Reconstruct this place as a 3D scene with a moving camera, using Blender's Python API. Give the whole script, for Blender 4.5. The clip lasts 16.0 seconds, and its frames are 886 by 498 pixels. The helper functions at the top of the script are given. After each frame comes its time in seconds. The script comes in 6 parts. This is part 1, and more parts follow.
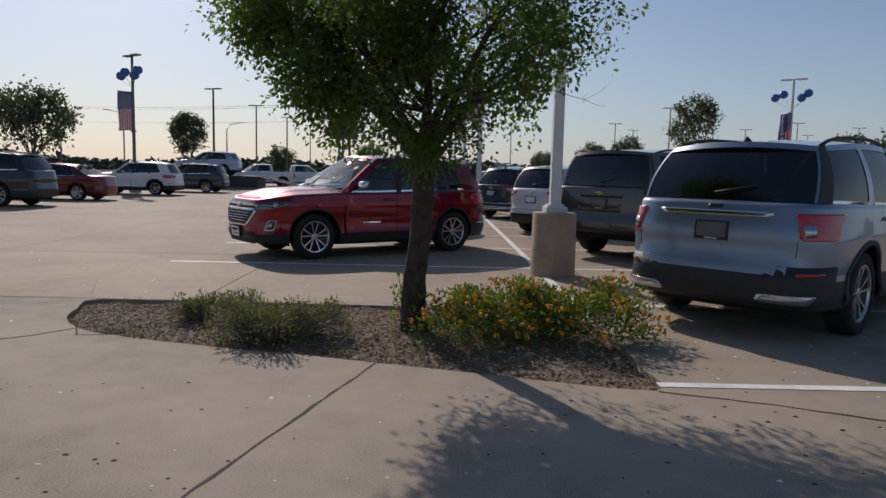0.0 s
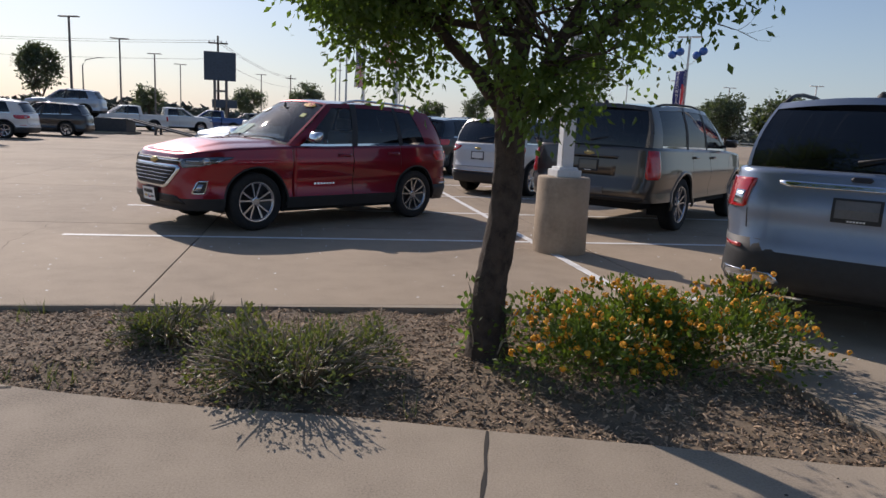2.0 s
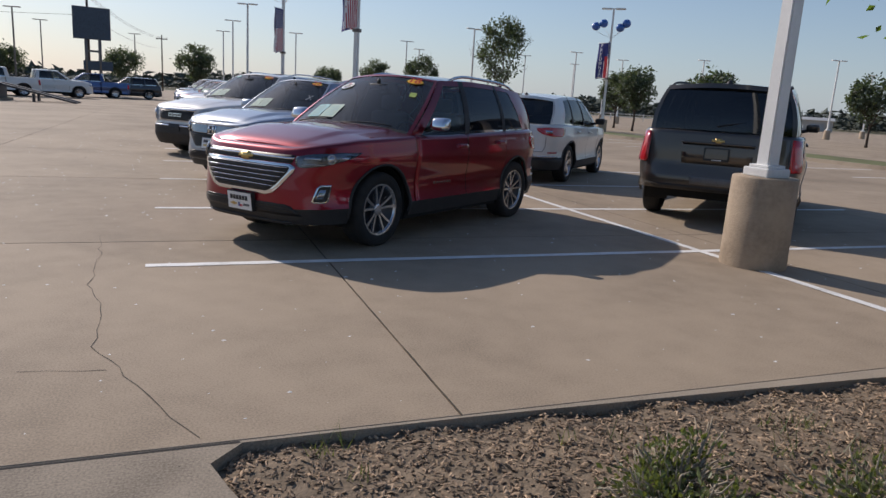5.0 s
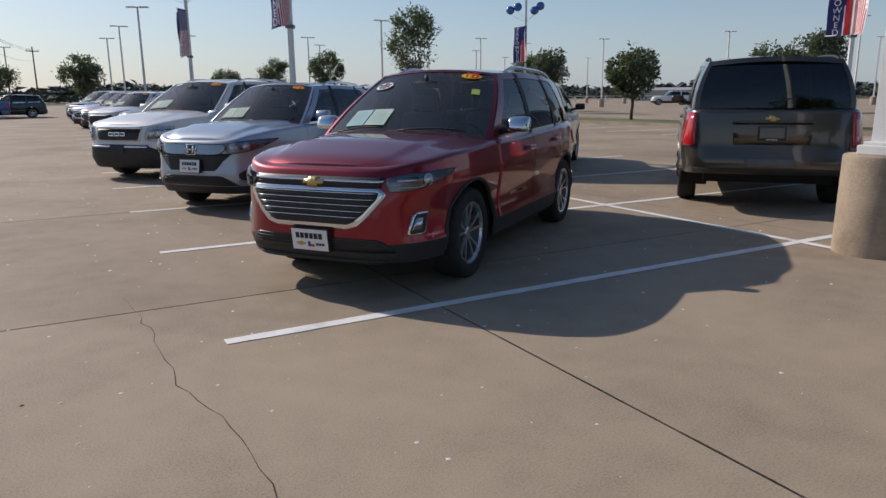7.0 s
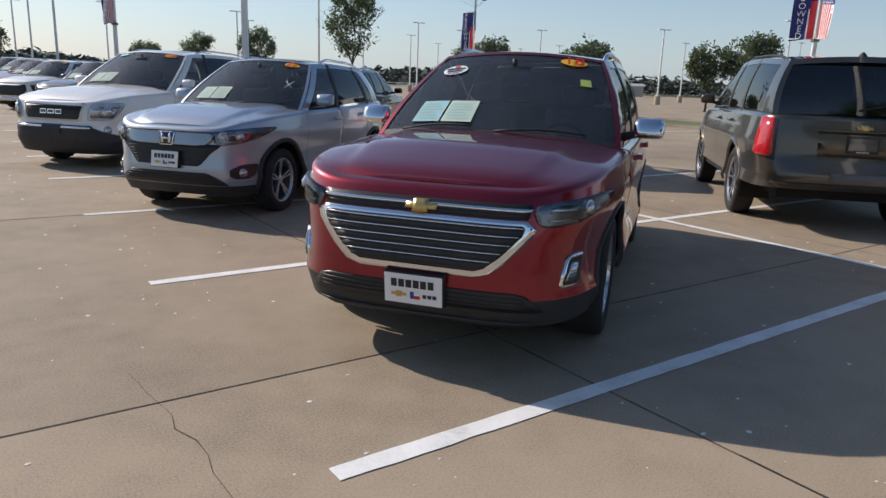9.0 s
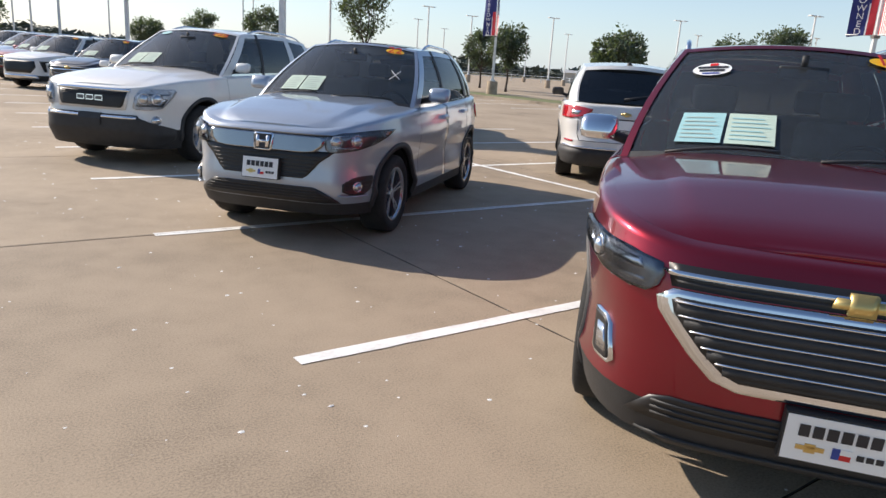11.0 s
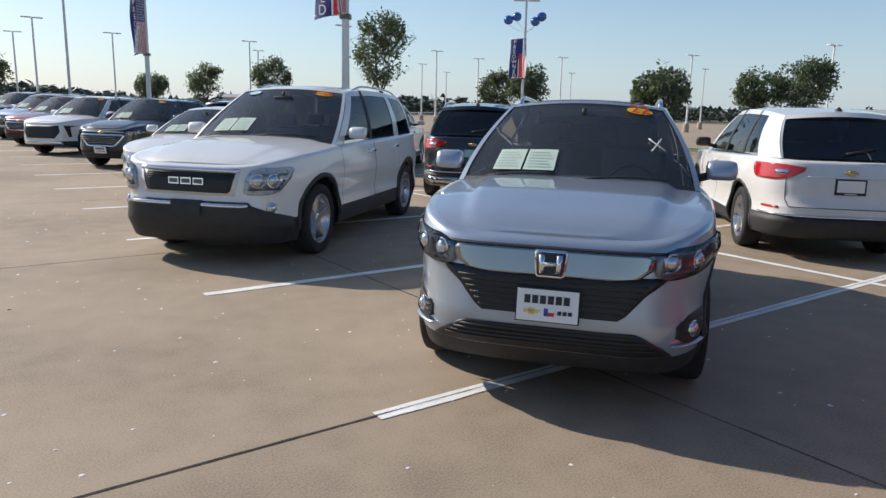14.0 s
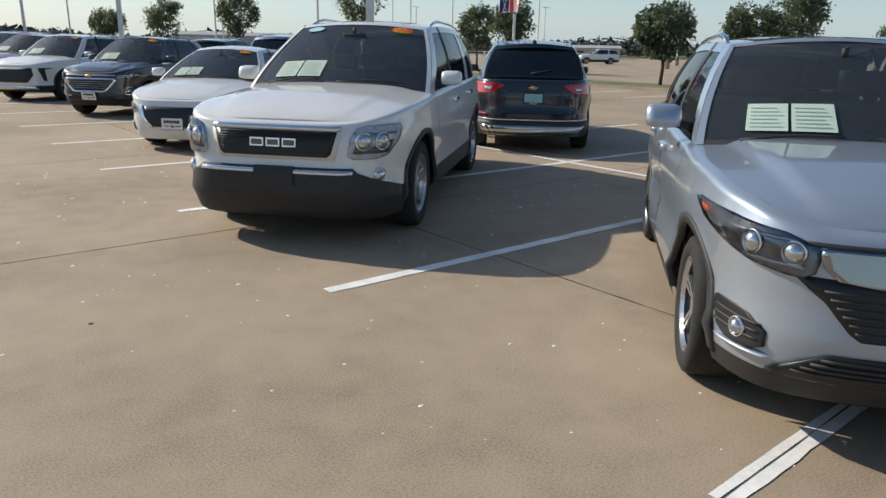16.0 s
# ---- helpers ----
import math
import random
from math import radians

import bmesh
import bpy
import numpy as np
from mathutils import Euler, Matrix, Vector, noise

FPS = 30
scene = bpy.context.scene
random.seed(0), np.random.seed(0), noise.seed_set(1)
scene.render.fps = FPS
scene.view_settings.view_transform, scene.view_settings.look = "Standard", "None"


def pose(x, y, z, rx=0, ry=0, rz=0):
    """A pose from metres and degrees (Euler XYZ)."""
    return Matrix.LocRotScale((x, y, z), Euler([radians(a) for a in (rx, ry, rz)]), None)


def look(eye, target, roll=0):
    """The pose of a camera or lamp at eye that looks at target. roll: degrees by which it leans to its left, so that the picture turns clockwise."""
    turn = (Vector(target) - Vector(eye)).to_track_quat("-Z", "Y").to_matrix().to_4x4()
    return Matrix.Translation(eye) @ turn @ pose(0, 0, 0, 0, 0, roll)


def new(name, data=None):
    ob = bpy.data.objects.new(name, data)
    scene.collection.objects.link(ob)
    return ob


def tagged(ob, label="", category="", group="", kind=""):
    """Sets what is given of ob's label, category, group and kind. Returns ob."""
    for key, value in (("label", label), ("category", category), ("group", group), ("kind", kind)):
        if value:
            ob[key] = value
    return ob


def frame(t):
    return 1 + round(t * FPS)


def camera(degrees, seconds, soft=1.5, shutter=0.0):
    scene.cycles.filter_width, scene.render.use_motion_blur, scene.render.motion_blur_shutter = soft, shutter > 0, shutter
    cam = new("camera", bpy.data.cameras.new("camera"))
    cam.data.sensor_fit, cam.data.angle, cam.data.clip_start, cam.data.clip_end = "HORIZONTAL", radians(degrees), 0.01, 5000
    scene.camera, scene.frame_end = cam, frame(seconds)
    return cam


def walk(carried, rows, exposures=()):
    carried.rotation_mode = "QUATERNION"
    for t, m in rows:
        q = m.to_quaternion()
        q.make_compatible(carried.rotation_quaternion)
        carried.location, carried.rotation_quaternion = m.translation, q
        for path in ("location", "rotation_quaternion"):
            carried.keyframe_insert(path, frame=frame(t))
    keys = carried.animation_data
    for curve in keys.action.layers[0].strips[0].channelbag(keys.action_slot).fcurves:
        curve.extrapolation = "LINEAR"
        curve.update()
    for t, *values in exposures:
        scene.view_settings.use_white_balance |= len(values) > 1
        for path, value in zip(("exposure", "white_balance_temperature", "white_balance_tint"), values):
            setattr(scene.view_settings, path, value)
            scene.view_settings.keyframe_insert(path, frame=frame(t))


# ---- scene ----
cam = camera(65.1, 16.0)
PATH = [
    (0, (3.99, -10.411, 1.384), (4.006, -8.423, 1.17), 1.3),
    (0.5, (3.76, -9.88, 1.425), (3.868, -7.898, 1.188), -2.2),
    (1, (3.493, -9.325, 1.4), (3.703, -7.351, 1.162), 2.9),
    (1.5, (3.072, -8.885, 1.405), (3.329, -6.916, 1.162), 2.8),
    (2, (2.735, -8.392, 1.385), (3.108, -6.458, 1.04), 2.8),
    (2.5, (2.307, -7.909, 1.368), (2.722, -5.983, 1.025), 4.9),
    (3, (1.863, -7.679, 1.446), (2.282, -5.758, 1.081), 4.2),
    (3.5, (1.464, -7.104, 1.409), (1.838, -5.172, 1.053), 6.0),
    (5.8, (-0.229, -5.241, 1.424), (0.596, -3.475, 0.979), 2.4),
    (6, (-0.318, -5.04, 1.437), (0.501, -3.266, 1.01), 2.1),
    (6.5, (-0.599, -4.624, 1.432), (0.283, -2.871, 1.048), 1.5),
    (7, (-0.765, -4.144, 1.426), (0.182, -2.437, 0.995), -0.5),
    (7.5, (-0.927, -3.678, 1.456), (-0.029, -1.938, 1.048), -1.3),
    (8, (-1.042, -3.19, 1.468), (0.013, -1.555, 1.007), -1.0),
    (8.2, (-1.021, -2.963, 1.427), (0.056, -1.336, 0.987), 0.2),
    (10.3, (-1.203, -0.942, 1.447), (-0.041, 0.589, 0.893), 3.3),
    (10.5, (-1.244, -0.724, 1.47), (-0.112, 0.833, 0.929), 2.8),
    (11, (-1.319, -0.181, 1.432), (-0.17, 1.376, 0.929), 3.8),
    (11.5, (-1.368, 0.38, 1.421), (-0.288, 1.983, 0.907), 1.2),
    (12, (-1.449, 0.868, 1.468), (-0.212, 2.322, 0.874), 2.5),
    (12.5, (-1.446, 1.312, 1.473), (-0.207, 2.781, 0.919), 2.3),
    (13, (-1.562, 1.829, 1.446), (-0.282, 3.286, 0.957), 3.6),
    (13.5, (-1.64, 2.201, 1.495), (-0.306, 3.629, 1.07), 2.3),
    (14, (-1.699, 2.664, 1.528), (-0.533, 4.241, 1.137), 1.5),
    (14.5, (-1.853, 3.137, 1.492), (-0.61, 4.637, 1.039), 3.3),
    (15, (-1.936, 3.609, 1.471), (-0.684, 5.065, 0.914), 1.7),
    (15.5, (-1.95, 4.081, 1.501), (-0.74, 5.576, 0.951), -1.2),
    (16, (-2.124, 4.491, 1.525), (-0.899, 5.972, 0.969), 1.2),
]
EXPOSURES = [(0.0, -0.42, 6600, 17), (1.0, -0.22, 6600, 17), (2.5, -0.02, 6600, 17), (3.5, -0.03, 6550, 16), (6.0, -0.1, 6500, 15), (8.0, -0.08, 6500, 13), (10.5, 0.66, 6700, 12),
             (11.5, 0.60, 6800, 12), (12.5, 0.42, 6800, 11), (13.5, 0.42, 6450, 11), (14.5, 0.27, 6470, 9), (16.0, 0.29, 6680, 7)]
walk(cam, [(t, look(eye, target, roll)) for t, eye, target, roll in PATH], EXPOSURES)

# ---- world and sun ----
SUN_EL, SUN_AZ = 32.5, -25.0          # degrees; azimuth from +y towards +x
world = bpy.data.worlds.new("world")
scene.world = world
world.use_nodes = True
wn = world.node_tree.nodes
sky = wn.new("ShaderNodeTexSky")
sky.sky_type, sky.sun_disc = "NISHITA", False
sky.sun_elevation, sky.sun_rotation = radians(SUN_EL), radians(SUN_AZ)
sky.air_density, sky.dust_density, sky.ozone_density = 1.1, 0.8, 4.0
# summer haze: the sky pales evenly towards the horizon all round
wl = world.node_tree.links
coord, sep, span, power, haze = (wn.new("ShaderNode" + k) for k in ("TexCoord", "SeparateXYZ", "MapRange", "Math", "MixRGB"))
wl.new(coord.outputs["Generated"], sep.inputs[0])
wl.new(sep.outputs[2], span.inputs[0])
span.inputs[1].default_value, span.inputs[2].default_value, span.inputs[3].default_value, span.inputs[4].default_value = 0.0, 0.38, 1.0, 0.0
power.operation = "POWER"
wl.new(span.outputs[0], power.inputs[0])
power.inputs[1].default_value = 2.0
scale_h = wn.new("ShaderNodeMath")
scale_h.operation = "MULTIPLY"
wl.new(power.outputs[0], scale_h.inputs[0])
scale_h.inputs[1].default_value = 0.52
wl.new(scale_h.outputs[0], haze.inputs[0])
wl.new(sky.outputs[0], haze.inputs[1])
haze.inputs[2].default_value = (4.9, 6.2, 7.6, 1)
wl.new(haze.outputs[0], wn["Background"].inputs[0])
wn["Background"].inputs[1].default_value = 0.10
sun_data = bpy.data.lights.new("sun", "SUN")
sun_data.energy, sun_data.angle, sun_data.color = 4.0, radians(0.55), (1.0, 0.925, 0.83)
sun = new("sun", sun_data)
_e, _a = radians(SUN_EL), radians(SUN_AZ)
SUN_DIR = Vector((math.cos(_e) * math.sin(_a), math.cos(_e) * math.cos(_a), math.sin(_e)))
sun.matrix_world = look(SUN_DIR * 60, (0, 0, 0))

# ---- materials ----
def mat(name, col, rough=0.6, metal=0.0, var=0.12, scale=6.0, bump=0.0, bscale=40.0, coat=0.0, rnd=0.0, spec=0.5, dark=None, fine=0.0, isle=0.0):
    """Principled material: two scales of noise on the colour, fine relief, optional clear coat and variation piece by piece."""
    m = bpy.data.materials.new(name)
    m.use_nodes = True
    nt = m.node_tree
    b = nt.nodes["Principled BSDF"]
    b.inputs["Roughness"].default_value, b.inputs["Metallic"].default_value = rough, metal
    b.inputs["Specular IOR Level"].default_value = spec
    b.inputs["Coat Weight"].default_value, b.inputs["Coat Roughness"].default_value = coat, 0.04
    geo = nt.nodes.new("ShaderNodeNewGeometry")
    def noise_node(s, detail):
        n = nt.nodes.new("ShaderNodeTexNoise")
        n.inputs["Scale"].default_value, n.inputs["Detail"].default_value = s, detail
        nt.links.new(geo.outputs["Position"], n.inputs["Vector"])
        return n
    c = tuple(col) + (1,)
    lo = tuple(dark) + (1,) if dark else tuple(v * (1 - 2 * var) for v in col) + (1,)
    hi = tuple(min(1, v * (1 + var)) for v in col) + (1,)
    n1, n2 = noise_node(scale, 6), noise_node(scale * 9, 4)
    add = nt.nodes.new("ShaderNodeMath")
    add.operation = "MULTIPLY_ADD"
    nt.links.new(n2.outputs["Fac"], add.inputs[0])
    add.inputs[1].default_value = 0.4
    nt.links.new(n1.outputs["Fac"], add.inputs[2])
    if fine:
        n4 = noise_node(95.0, 3)
        add2 = nt.nodes.new("ShaderNodeMath")
        add2.operation = "MULTIPLY_ADD"
        nt.links.new(n4.outputs["Fac"], add2.inputs[0])
        add2.inputs[1].default_value = fine
        nt.links.new(add.outputs[0], add2.inputs[2])
        sub_ = nt.nodes.new("ShaderNodeMath")
        sub_.operation = "SUBTRACT"
        nt.links.new(add2.outputs[0], sub_.inputs[0])
        sub_.inputs[1].default_value = fine * 0.5
        add = sub_
    ramp = nt.nodes.new("ShaderNodeValToRGB")
    el = ramp.color_ramp.elements
    el[0].position, el[0].color, el[1].position, el[1].color = 0.45, lo, 0.95, hi
    el.new(0.7).color = c
    nt.links.new(add.outputs[0], ramp.inputs[0])
    out = ramp.outputs[0]
    if rnd or isle:
        src = nt.nodes.new("ShaderNodeObjectInfo").outputs["Random"] if rnd else geo.outputs["Random Per Island"]
        mr = nt.nodes.new("ShaderNodeMapRange")
        mr.inputs[3].default_value, mr.inputs[4].default_value = 1 - (rnd or isle), 1 + (rnd or isle)
        nt.links.new(src, mr.inputs[0])
        mul = nt.nodes.new("ShaderNodeVectorMath")
        mul.operation = "SCALE"
        nt.links.new(out, mul.inputs[0])
        nt.links.new(mr.outputs[0], mul.inputs["Scale"])
        out = mul.outputs[0]
    nt.links.new(out, b.inputs["Base Color"])
    if bump:
        n3 = noise_node(bscale, 5)
        bp = nt.nodes.new("ShaderNodeBump")
        bp.inputs["Strength"].default_value, bp.inputs["Distance"].default_value = bump, 0.01
        nt.links.new(n3.outputs["Fac"], bp.inputs["Height"])
        nt.links.new(bp.outputs[0], b.inputs["Normal"])
    return m


def glass_mat(name, tint, ior=1.5, dust=0.0):
    """Tinted car glass: what lies behind it, dimmed, under a gloss and a thin film of dust."""
    m = bpy.data.materials.new(name)
    m.use_nodes = True
    nt = m.node_tree
    nt.nodes.remove(nt.nodes["Principled BSDF"])
    tr, gl, mx, fr = (nt.nodes.new("ShaderNode" + k) for k in ("BsdfTransparent", "BsdfGlossy", "MixShader", "Fresnel"))
    tr.inputs[0].default_value = (*tint, 1)
    gl.inputs["Roughness"].default_value = 0.02
    fr.inputs[0].default_value = ior
    nt.links.new(fr.outputs[0], mx.inputs[0])
    behind = tr
    if dust:
        film, df, tl, half = (nt.nodes.new("ShaderNode" + k) for k in ("MixShader", "BsdfDiffuse", "BsdfTranslucent", "MixShader"))
        df.inputs[0].default_value = tl.inputs[0].default_value = (0.60, 0.66, 0.68, 1)
        nt.links.new(df.outputs[0], half.inputs[1])
        nt.links.new(tl.outputs[0], half.inputs[2])
        film.inputs[0].default_value = dust
        nt.links.new(tr.outputs[0], film.inputs[1])
        nt.links.new(half.outputs[0], film.inputs[2])
        behind = film
    nt.links.new(behind.outputs[0], mx.inputs[1])
    nt.links.new(gl.outputs[0], mx.inputs[2])
    nt.links.new(mx.outputs[0], nt.nodes["Material Output"].inputs[0])
    return m


def paint(name, col, metal=0.5, rough=0.35):
    return mat(name, col, rough, metal, 0.03, 3.0, coat=1.0)


CONCRETE = mat("concrete", (0.345, 0.273, 0.197), 0.8, 0, 0.15, 0.45, 0.22, 120, rnd=0.06, fine=0.95, spec=0.22)
CONCRETE_WALK = mat("concrete_walk", (0.335, 0.28, 0.215), 0.82, 0, 0.22, 0.4, 0.3, 100, fine=0.65, spec=0.2)
SEAL = mat("joint_sealant", (0.03, 0.026, 0.022), 0.9)
LINE = mat("line_paint", (0.78, 0.77, 0.74), 0.7, 0, 0.12, 4.0, 0.2, 60)
SOIL = mat("soil", (0.20, 0.15, 0.10), 0.95, 0, 0.3, 8, 0.8, 50)
CHIP = mat("mulch_chip", (0.32, 0.225, 0.145), 0.9, 0, 0.3, 20, isle=0.65)
GRASS = mat("grass", (0.13, 0.14, 0.05), 0.9, 0, 0.25, 0.6, 0.5, 20)
FIELD = mat("field", (0.15, 0.14, 0.08), 0.95, 0, 0.25, 0.05, 0.5, 5)
BARK = mat("bark", (0.062, 0.046, 0.035), 0.95, 0, 0.35, 14, 1.0, 45)
def leaf_mat(name, col, through_light=0.35):
    m = mat(name, col, 0.5, 0, 0.2, 3, isle=0.35)
    m.node_tree.nodes["Principled BSDF"].inputs["Transmission Weight"].default_value = 0.0
    nt = m.node_tree
    tl, mx = nt.nodes.new("ShaderNodeBsdfTranslucent"), nt.nodes.new("ShaderNodeMixShader")
    tl.inputs[0].default_value = (min(1, col[0] * 2.2), min(1, col[1] * 2.2), col[2] * 0.8, 1)
    mx.inputs[0].default_value = through_light
    nt.links.new(nt.nodes["Principled BSDF"].outputs[0], mx.inputs[1])
    nt.links.new(tl.outputs[0], mx.inputs[2])
    nt.links.new(mx.outputs[0], nt.nodes["Material Output"].inputs[0])
    return m
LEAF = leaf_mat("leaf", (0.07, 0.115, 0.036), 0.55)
# Bluer and greyer than LEAF, with distance haze mixed into the leaf colour.
LEAF_FAR_HAZED = leaf_mat("leaf_far_hazed", (0.074, 0.10, 0.068), 0.25)
LEAF_LANTANA = leaf_mat("leaf_lantana", (0.085, 0.13, 0.025), 0.3)
LEAF_GREY = leaf_mat("leaf_greygreen", (0.105, 0.128, 0.05), 0.28)
TWIG = mat("dry_twig", (0.36, 0.30, 0.22), 0.9)
LAMP_DARK = mat("lamp_housing_dark", (0.20, 0.21, 0.23), 0.2, 0.7, 0.25, 25)
LAMP_BOX = mat("lamp_housing", (0.78, 0.79, 0.80), 0.3, 0.0, 0.25, 25)
# Grey-green brush, lightened a little: distance haze put into the base colour.
WOODS_HAZED = mat("far_woods", (0.085, 0.10, 0.08), 0.9, 0, 0.3, 0.3, 0.8, 2)
FLOWER = mat("orange_flower", (0.9, 0.40, 0.02), 0.6, isle=0.25)
TYRE = mat("tyre_rubber", (0.018, 0.018, 0.018), 0.85, 0, 0.2, 20, 0.3, 80)
RIM = mat("wheel_alloy", (0.55, 0.56, 0.58), 0.25, 0.9, 0.05)
RIM_DARK = mat("wheel_dark", (0.05, 0.05, 0.055), 0.4, 0.5)
CHROME = mat("chrome", (0.75, 0.76, 0.78), 0.08, 1.0, 0.02)
BLACK = mat("black_plastic", (0.025, 0.025, 0.026), 0.6, 0, 0.15, 12, 0.15, 120)
# Chrome darkened in its base colour to stand for the ground it mirrors.
CHROME_DARK = mat("chrome_dark_reflection", (0.30, 0.31, 0.33), 0.12, 1.0, 0.03)
GRILLE = mat("grille_mesh", (0.012, 0.012, 0.013), 0.4)
UNDER = mat("underbody", (0.01, 0.01, 0.01), 0.9)
CABIN = mat("cabin_trim", (0.15, 0.15, 0.148), 0.8)
GLASS = glass_mat("windscreen_glass", (0.60, 0.66, 0.66), 1.6, 0.085)
GLASS_DARK = glass_mat("privacy_glass", (0.06, 0.065, 0.07), 1.75, 0.012)
LENS = glass_mat("lamp_cover", (0.85, 0.87, 0.9))
LAMP_IN = mat("lamp_reflector", (0.55, 0.57, 0.6), 0.15, 0.9, 0.1, 30)
LAMP_RED = mat("red_lamp", (0.5, 0.012, 0.015), 0.12, 0, 0.1, 30, coat=1.0)
LAMP_AMBER = mat("amber_lamp", (0.75, 0.13, 0.03), 0.2, 0, 0.1, coat=0.8)
GOLD = mat("gold_badge", (0.62, 0.45, 0.17), 0.3, 0.8, 0.05)
PLATE = mat("plate_white", (0.82, 0.82, 0.8), 0.4, 0, 0.02)
INK = mat("plate_black", (0.02, 0.02, 0.025), 0.5)
INK_RED = mat("plate_red", (0.6, 0.02, 0.02), 0.5)
INK_BLUE = mat("plate_blue", (0.03, 0.06, 0.3), 0.5)
ORANGE = mat("orange_sticker", (0.95, 0.55, 0.02), 0.5, 0, 0.02)
PAPER = mat("paper", (0.50, 0.62, 0.52), 0.8, 0, 0.04)
LINE_GREY = mat("print_grey", (0.35, 0.42, 0.38), 0.8, 0, 0.02)
LEAF_LABEL = mat("sticker_green", (0.45, 0.55, 0.12), 0.6, 0, 0.05)
PAPER_BLUE = mat("paper_blue", (0.32, 0.56, 0.58), 0.8, 0, 0.04)
PEDESTAL = mat("pedestal_concrete", (0.40, 0.31, 0.22), 0.9, 0, 0.15, 3, 0.4, 60)
POLE_WHITE = mat("pole_white", (0.72, 0.72, 0.70), 0.45, 0, 0.06, 3)
POLE_DARK = mat("pole_bronze", (0.16, 0.15, 0.14), 0.5, 0.2)
BALL = mat("blue_balloon", (0.03, 0.12, 0.42), 0.2, 0, 0.05, coat=0.6)
FLAG_BLUE = mat("flag_blue", (0.025, 0.035, 0.17), 0.8, 0, 0.1, 5)
FLAG_RED = mat("flag_red", (0.52, 0.03, 0.045), 0.8, 0, 0.1, 5)
FLAG_WHITE = mat("flag_white", (0.8, 0.8, 0.8), 0.8, 0, 0.04)
SIGN = mat("sign_board", (0.05, 0.075, 0.11), 0.6)
WALL_TAN = mat("building_wall", (0.45, 0.42, 0.37), 0.9, 0, 0.06, 0.3)
ROOF_GREY = mat("building_roof", (0.36, 0.37, 0.37), 0.7, 0, 0.06, 0.3)
DECK = mat("ramp_steel", (0.07, 0.07, 0.075), 0.6, 0.4)

# ---- mesh helpers ----
def mesh(name, V, F, material, parent=None, label="", smooth=True):
    me = bpy.data.meshes.new(name)
    me.from_pydata([tuple(map(float, v)) for v in V], [], [tuple(int(i) for i in f) for f in F])
    me.materials.append(material)
    if smooth:
        me.shade_smooth()
    me.update()
    ob = new(name, me)
    if parent:
        ob.parent = parent
    if label:
        ob["label"] = label
    return ob


def part(name, bm, material, parent, label="", smooth=False):
    me = bpy.data.meshes.new(name)
    bm.to_mesh(me)
    bm.free()
    me.materials.append(material)
    if smooth:
        me.shade_smooth()
    ob = new(name, me)
    if parent:
        ob.parent = parent
    if label:
        ob["label"] = label
    return ob


def shared(name, me, parent, m):
    ob = new(name, me)
    ob.parent = parent
    ob.matrix_basis = m
    return ob


def box(bm, x0, x1, y0, y1, z0, z1, bev=0.0):
    r = bmesh.ops.create_cube(bm, size=1, matrix=Matrix.LocRotScale(((x0 + x1) / 2, (y0 + y1) / 2, (z0 + z1) / 2), None, (x1 - x0, y1 - y0, z1 - z0)))
    if bev:
        es = list({e for v in r["verts"] for e in v.link_edges})
        bmesh.ops.bevel(bm, geom=es, offset=bev, segments=2, profile=0.6, affect="EDGES")


def tube(pts, radii, n=8, V=None, F=None):
    """A round or square tube along points, closed at both ends."""
    V, F = ([] if V is None else V), ([] if F is None else F)
    P = [Vector(p) for p in pts]
    base = len(V)
    for i, p in enumerate(P):
        d = (P[min(i + 1, len(P) - 1)] - P[max(i - 1, 0)]).normalized()
        a = d.orthogonal().normalized() if abs(d.z) > 0.95 else d.cross(Vector((0, 0, 1))).normalized()
        b = d.cross(a)
        for k in range(n):
            t = 2 * math.pi * (k + 0.5) / n
            V.append(p + (a * math.cos(t) + b * math.sin(t)) * radii[i])
    for i in range(len(P) - 1):
        for k in range(n):
            F.append((base + i * n + k, base + i * n + (k + 1) % n, base + (i + 1) * n + (k + 1) % n, base + (i + 1) * n + k))
    F.append(tuple(base + k for k in reversed(range(n))))
    F.append(tuple(base + (len(P) - 1) * n + k for k in range(n)))
    return V, F


def lathe(profile, n=32, axis="z"):
    """Profile of (radius, height) turned round an axis."""
    V, F = [], []
    for r, h in profile:
        for k in range(n):
            t = 2 * math.pi * k / n
            V.append((r * math.cos(t), r * math.sin(t), h) if axis == "z" else (r * math.cos(t), h, r * math.sin(t)))
    m = len(profile)
    for i in range(m - 1):
        for k in range(n):
            q = (i * n + k, i * n + (k + 1) % n, (i + 1) * n + (k + 1) % n, (i + 1) * n + k)
            F.append(q if axis == "z" else q[::-1])
    return V, F


def grid(P):
    """Vertices and faces of a grid of points P[i][j]."""
    nj = len(P[0])
    V = [p for row in P for p in row]
    F = [(i * nj + j, i * nj + j + 1, (i + 1) * nj + j + 1, (i + 1) * nj + j) for i in range(len(P) - 1) for j in range(nj - 1)]
    return V, F


def text_mesh(name, body, size, material, parent, m):
    cu = bpy.data.curves.new(name, "FONT")
    cu.body, cu.size, cu.align_x, cu.align_y, cu.extrude = body, size, "CENTER", "CENTER", 0.001
    tmp = bpy.data.objects.new(name, cu)
    scene.collection.objects.link(tmp)
    me = bpy.data.meshes.new_from_object(tmp)
    bpy.data.objects.remove(tmp)
    me.materials.clear()
    me.materials.append(material)
    ob = new(name, me)
    ob.parent = parent
    ob.matrix_basis = m
    return ob


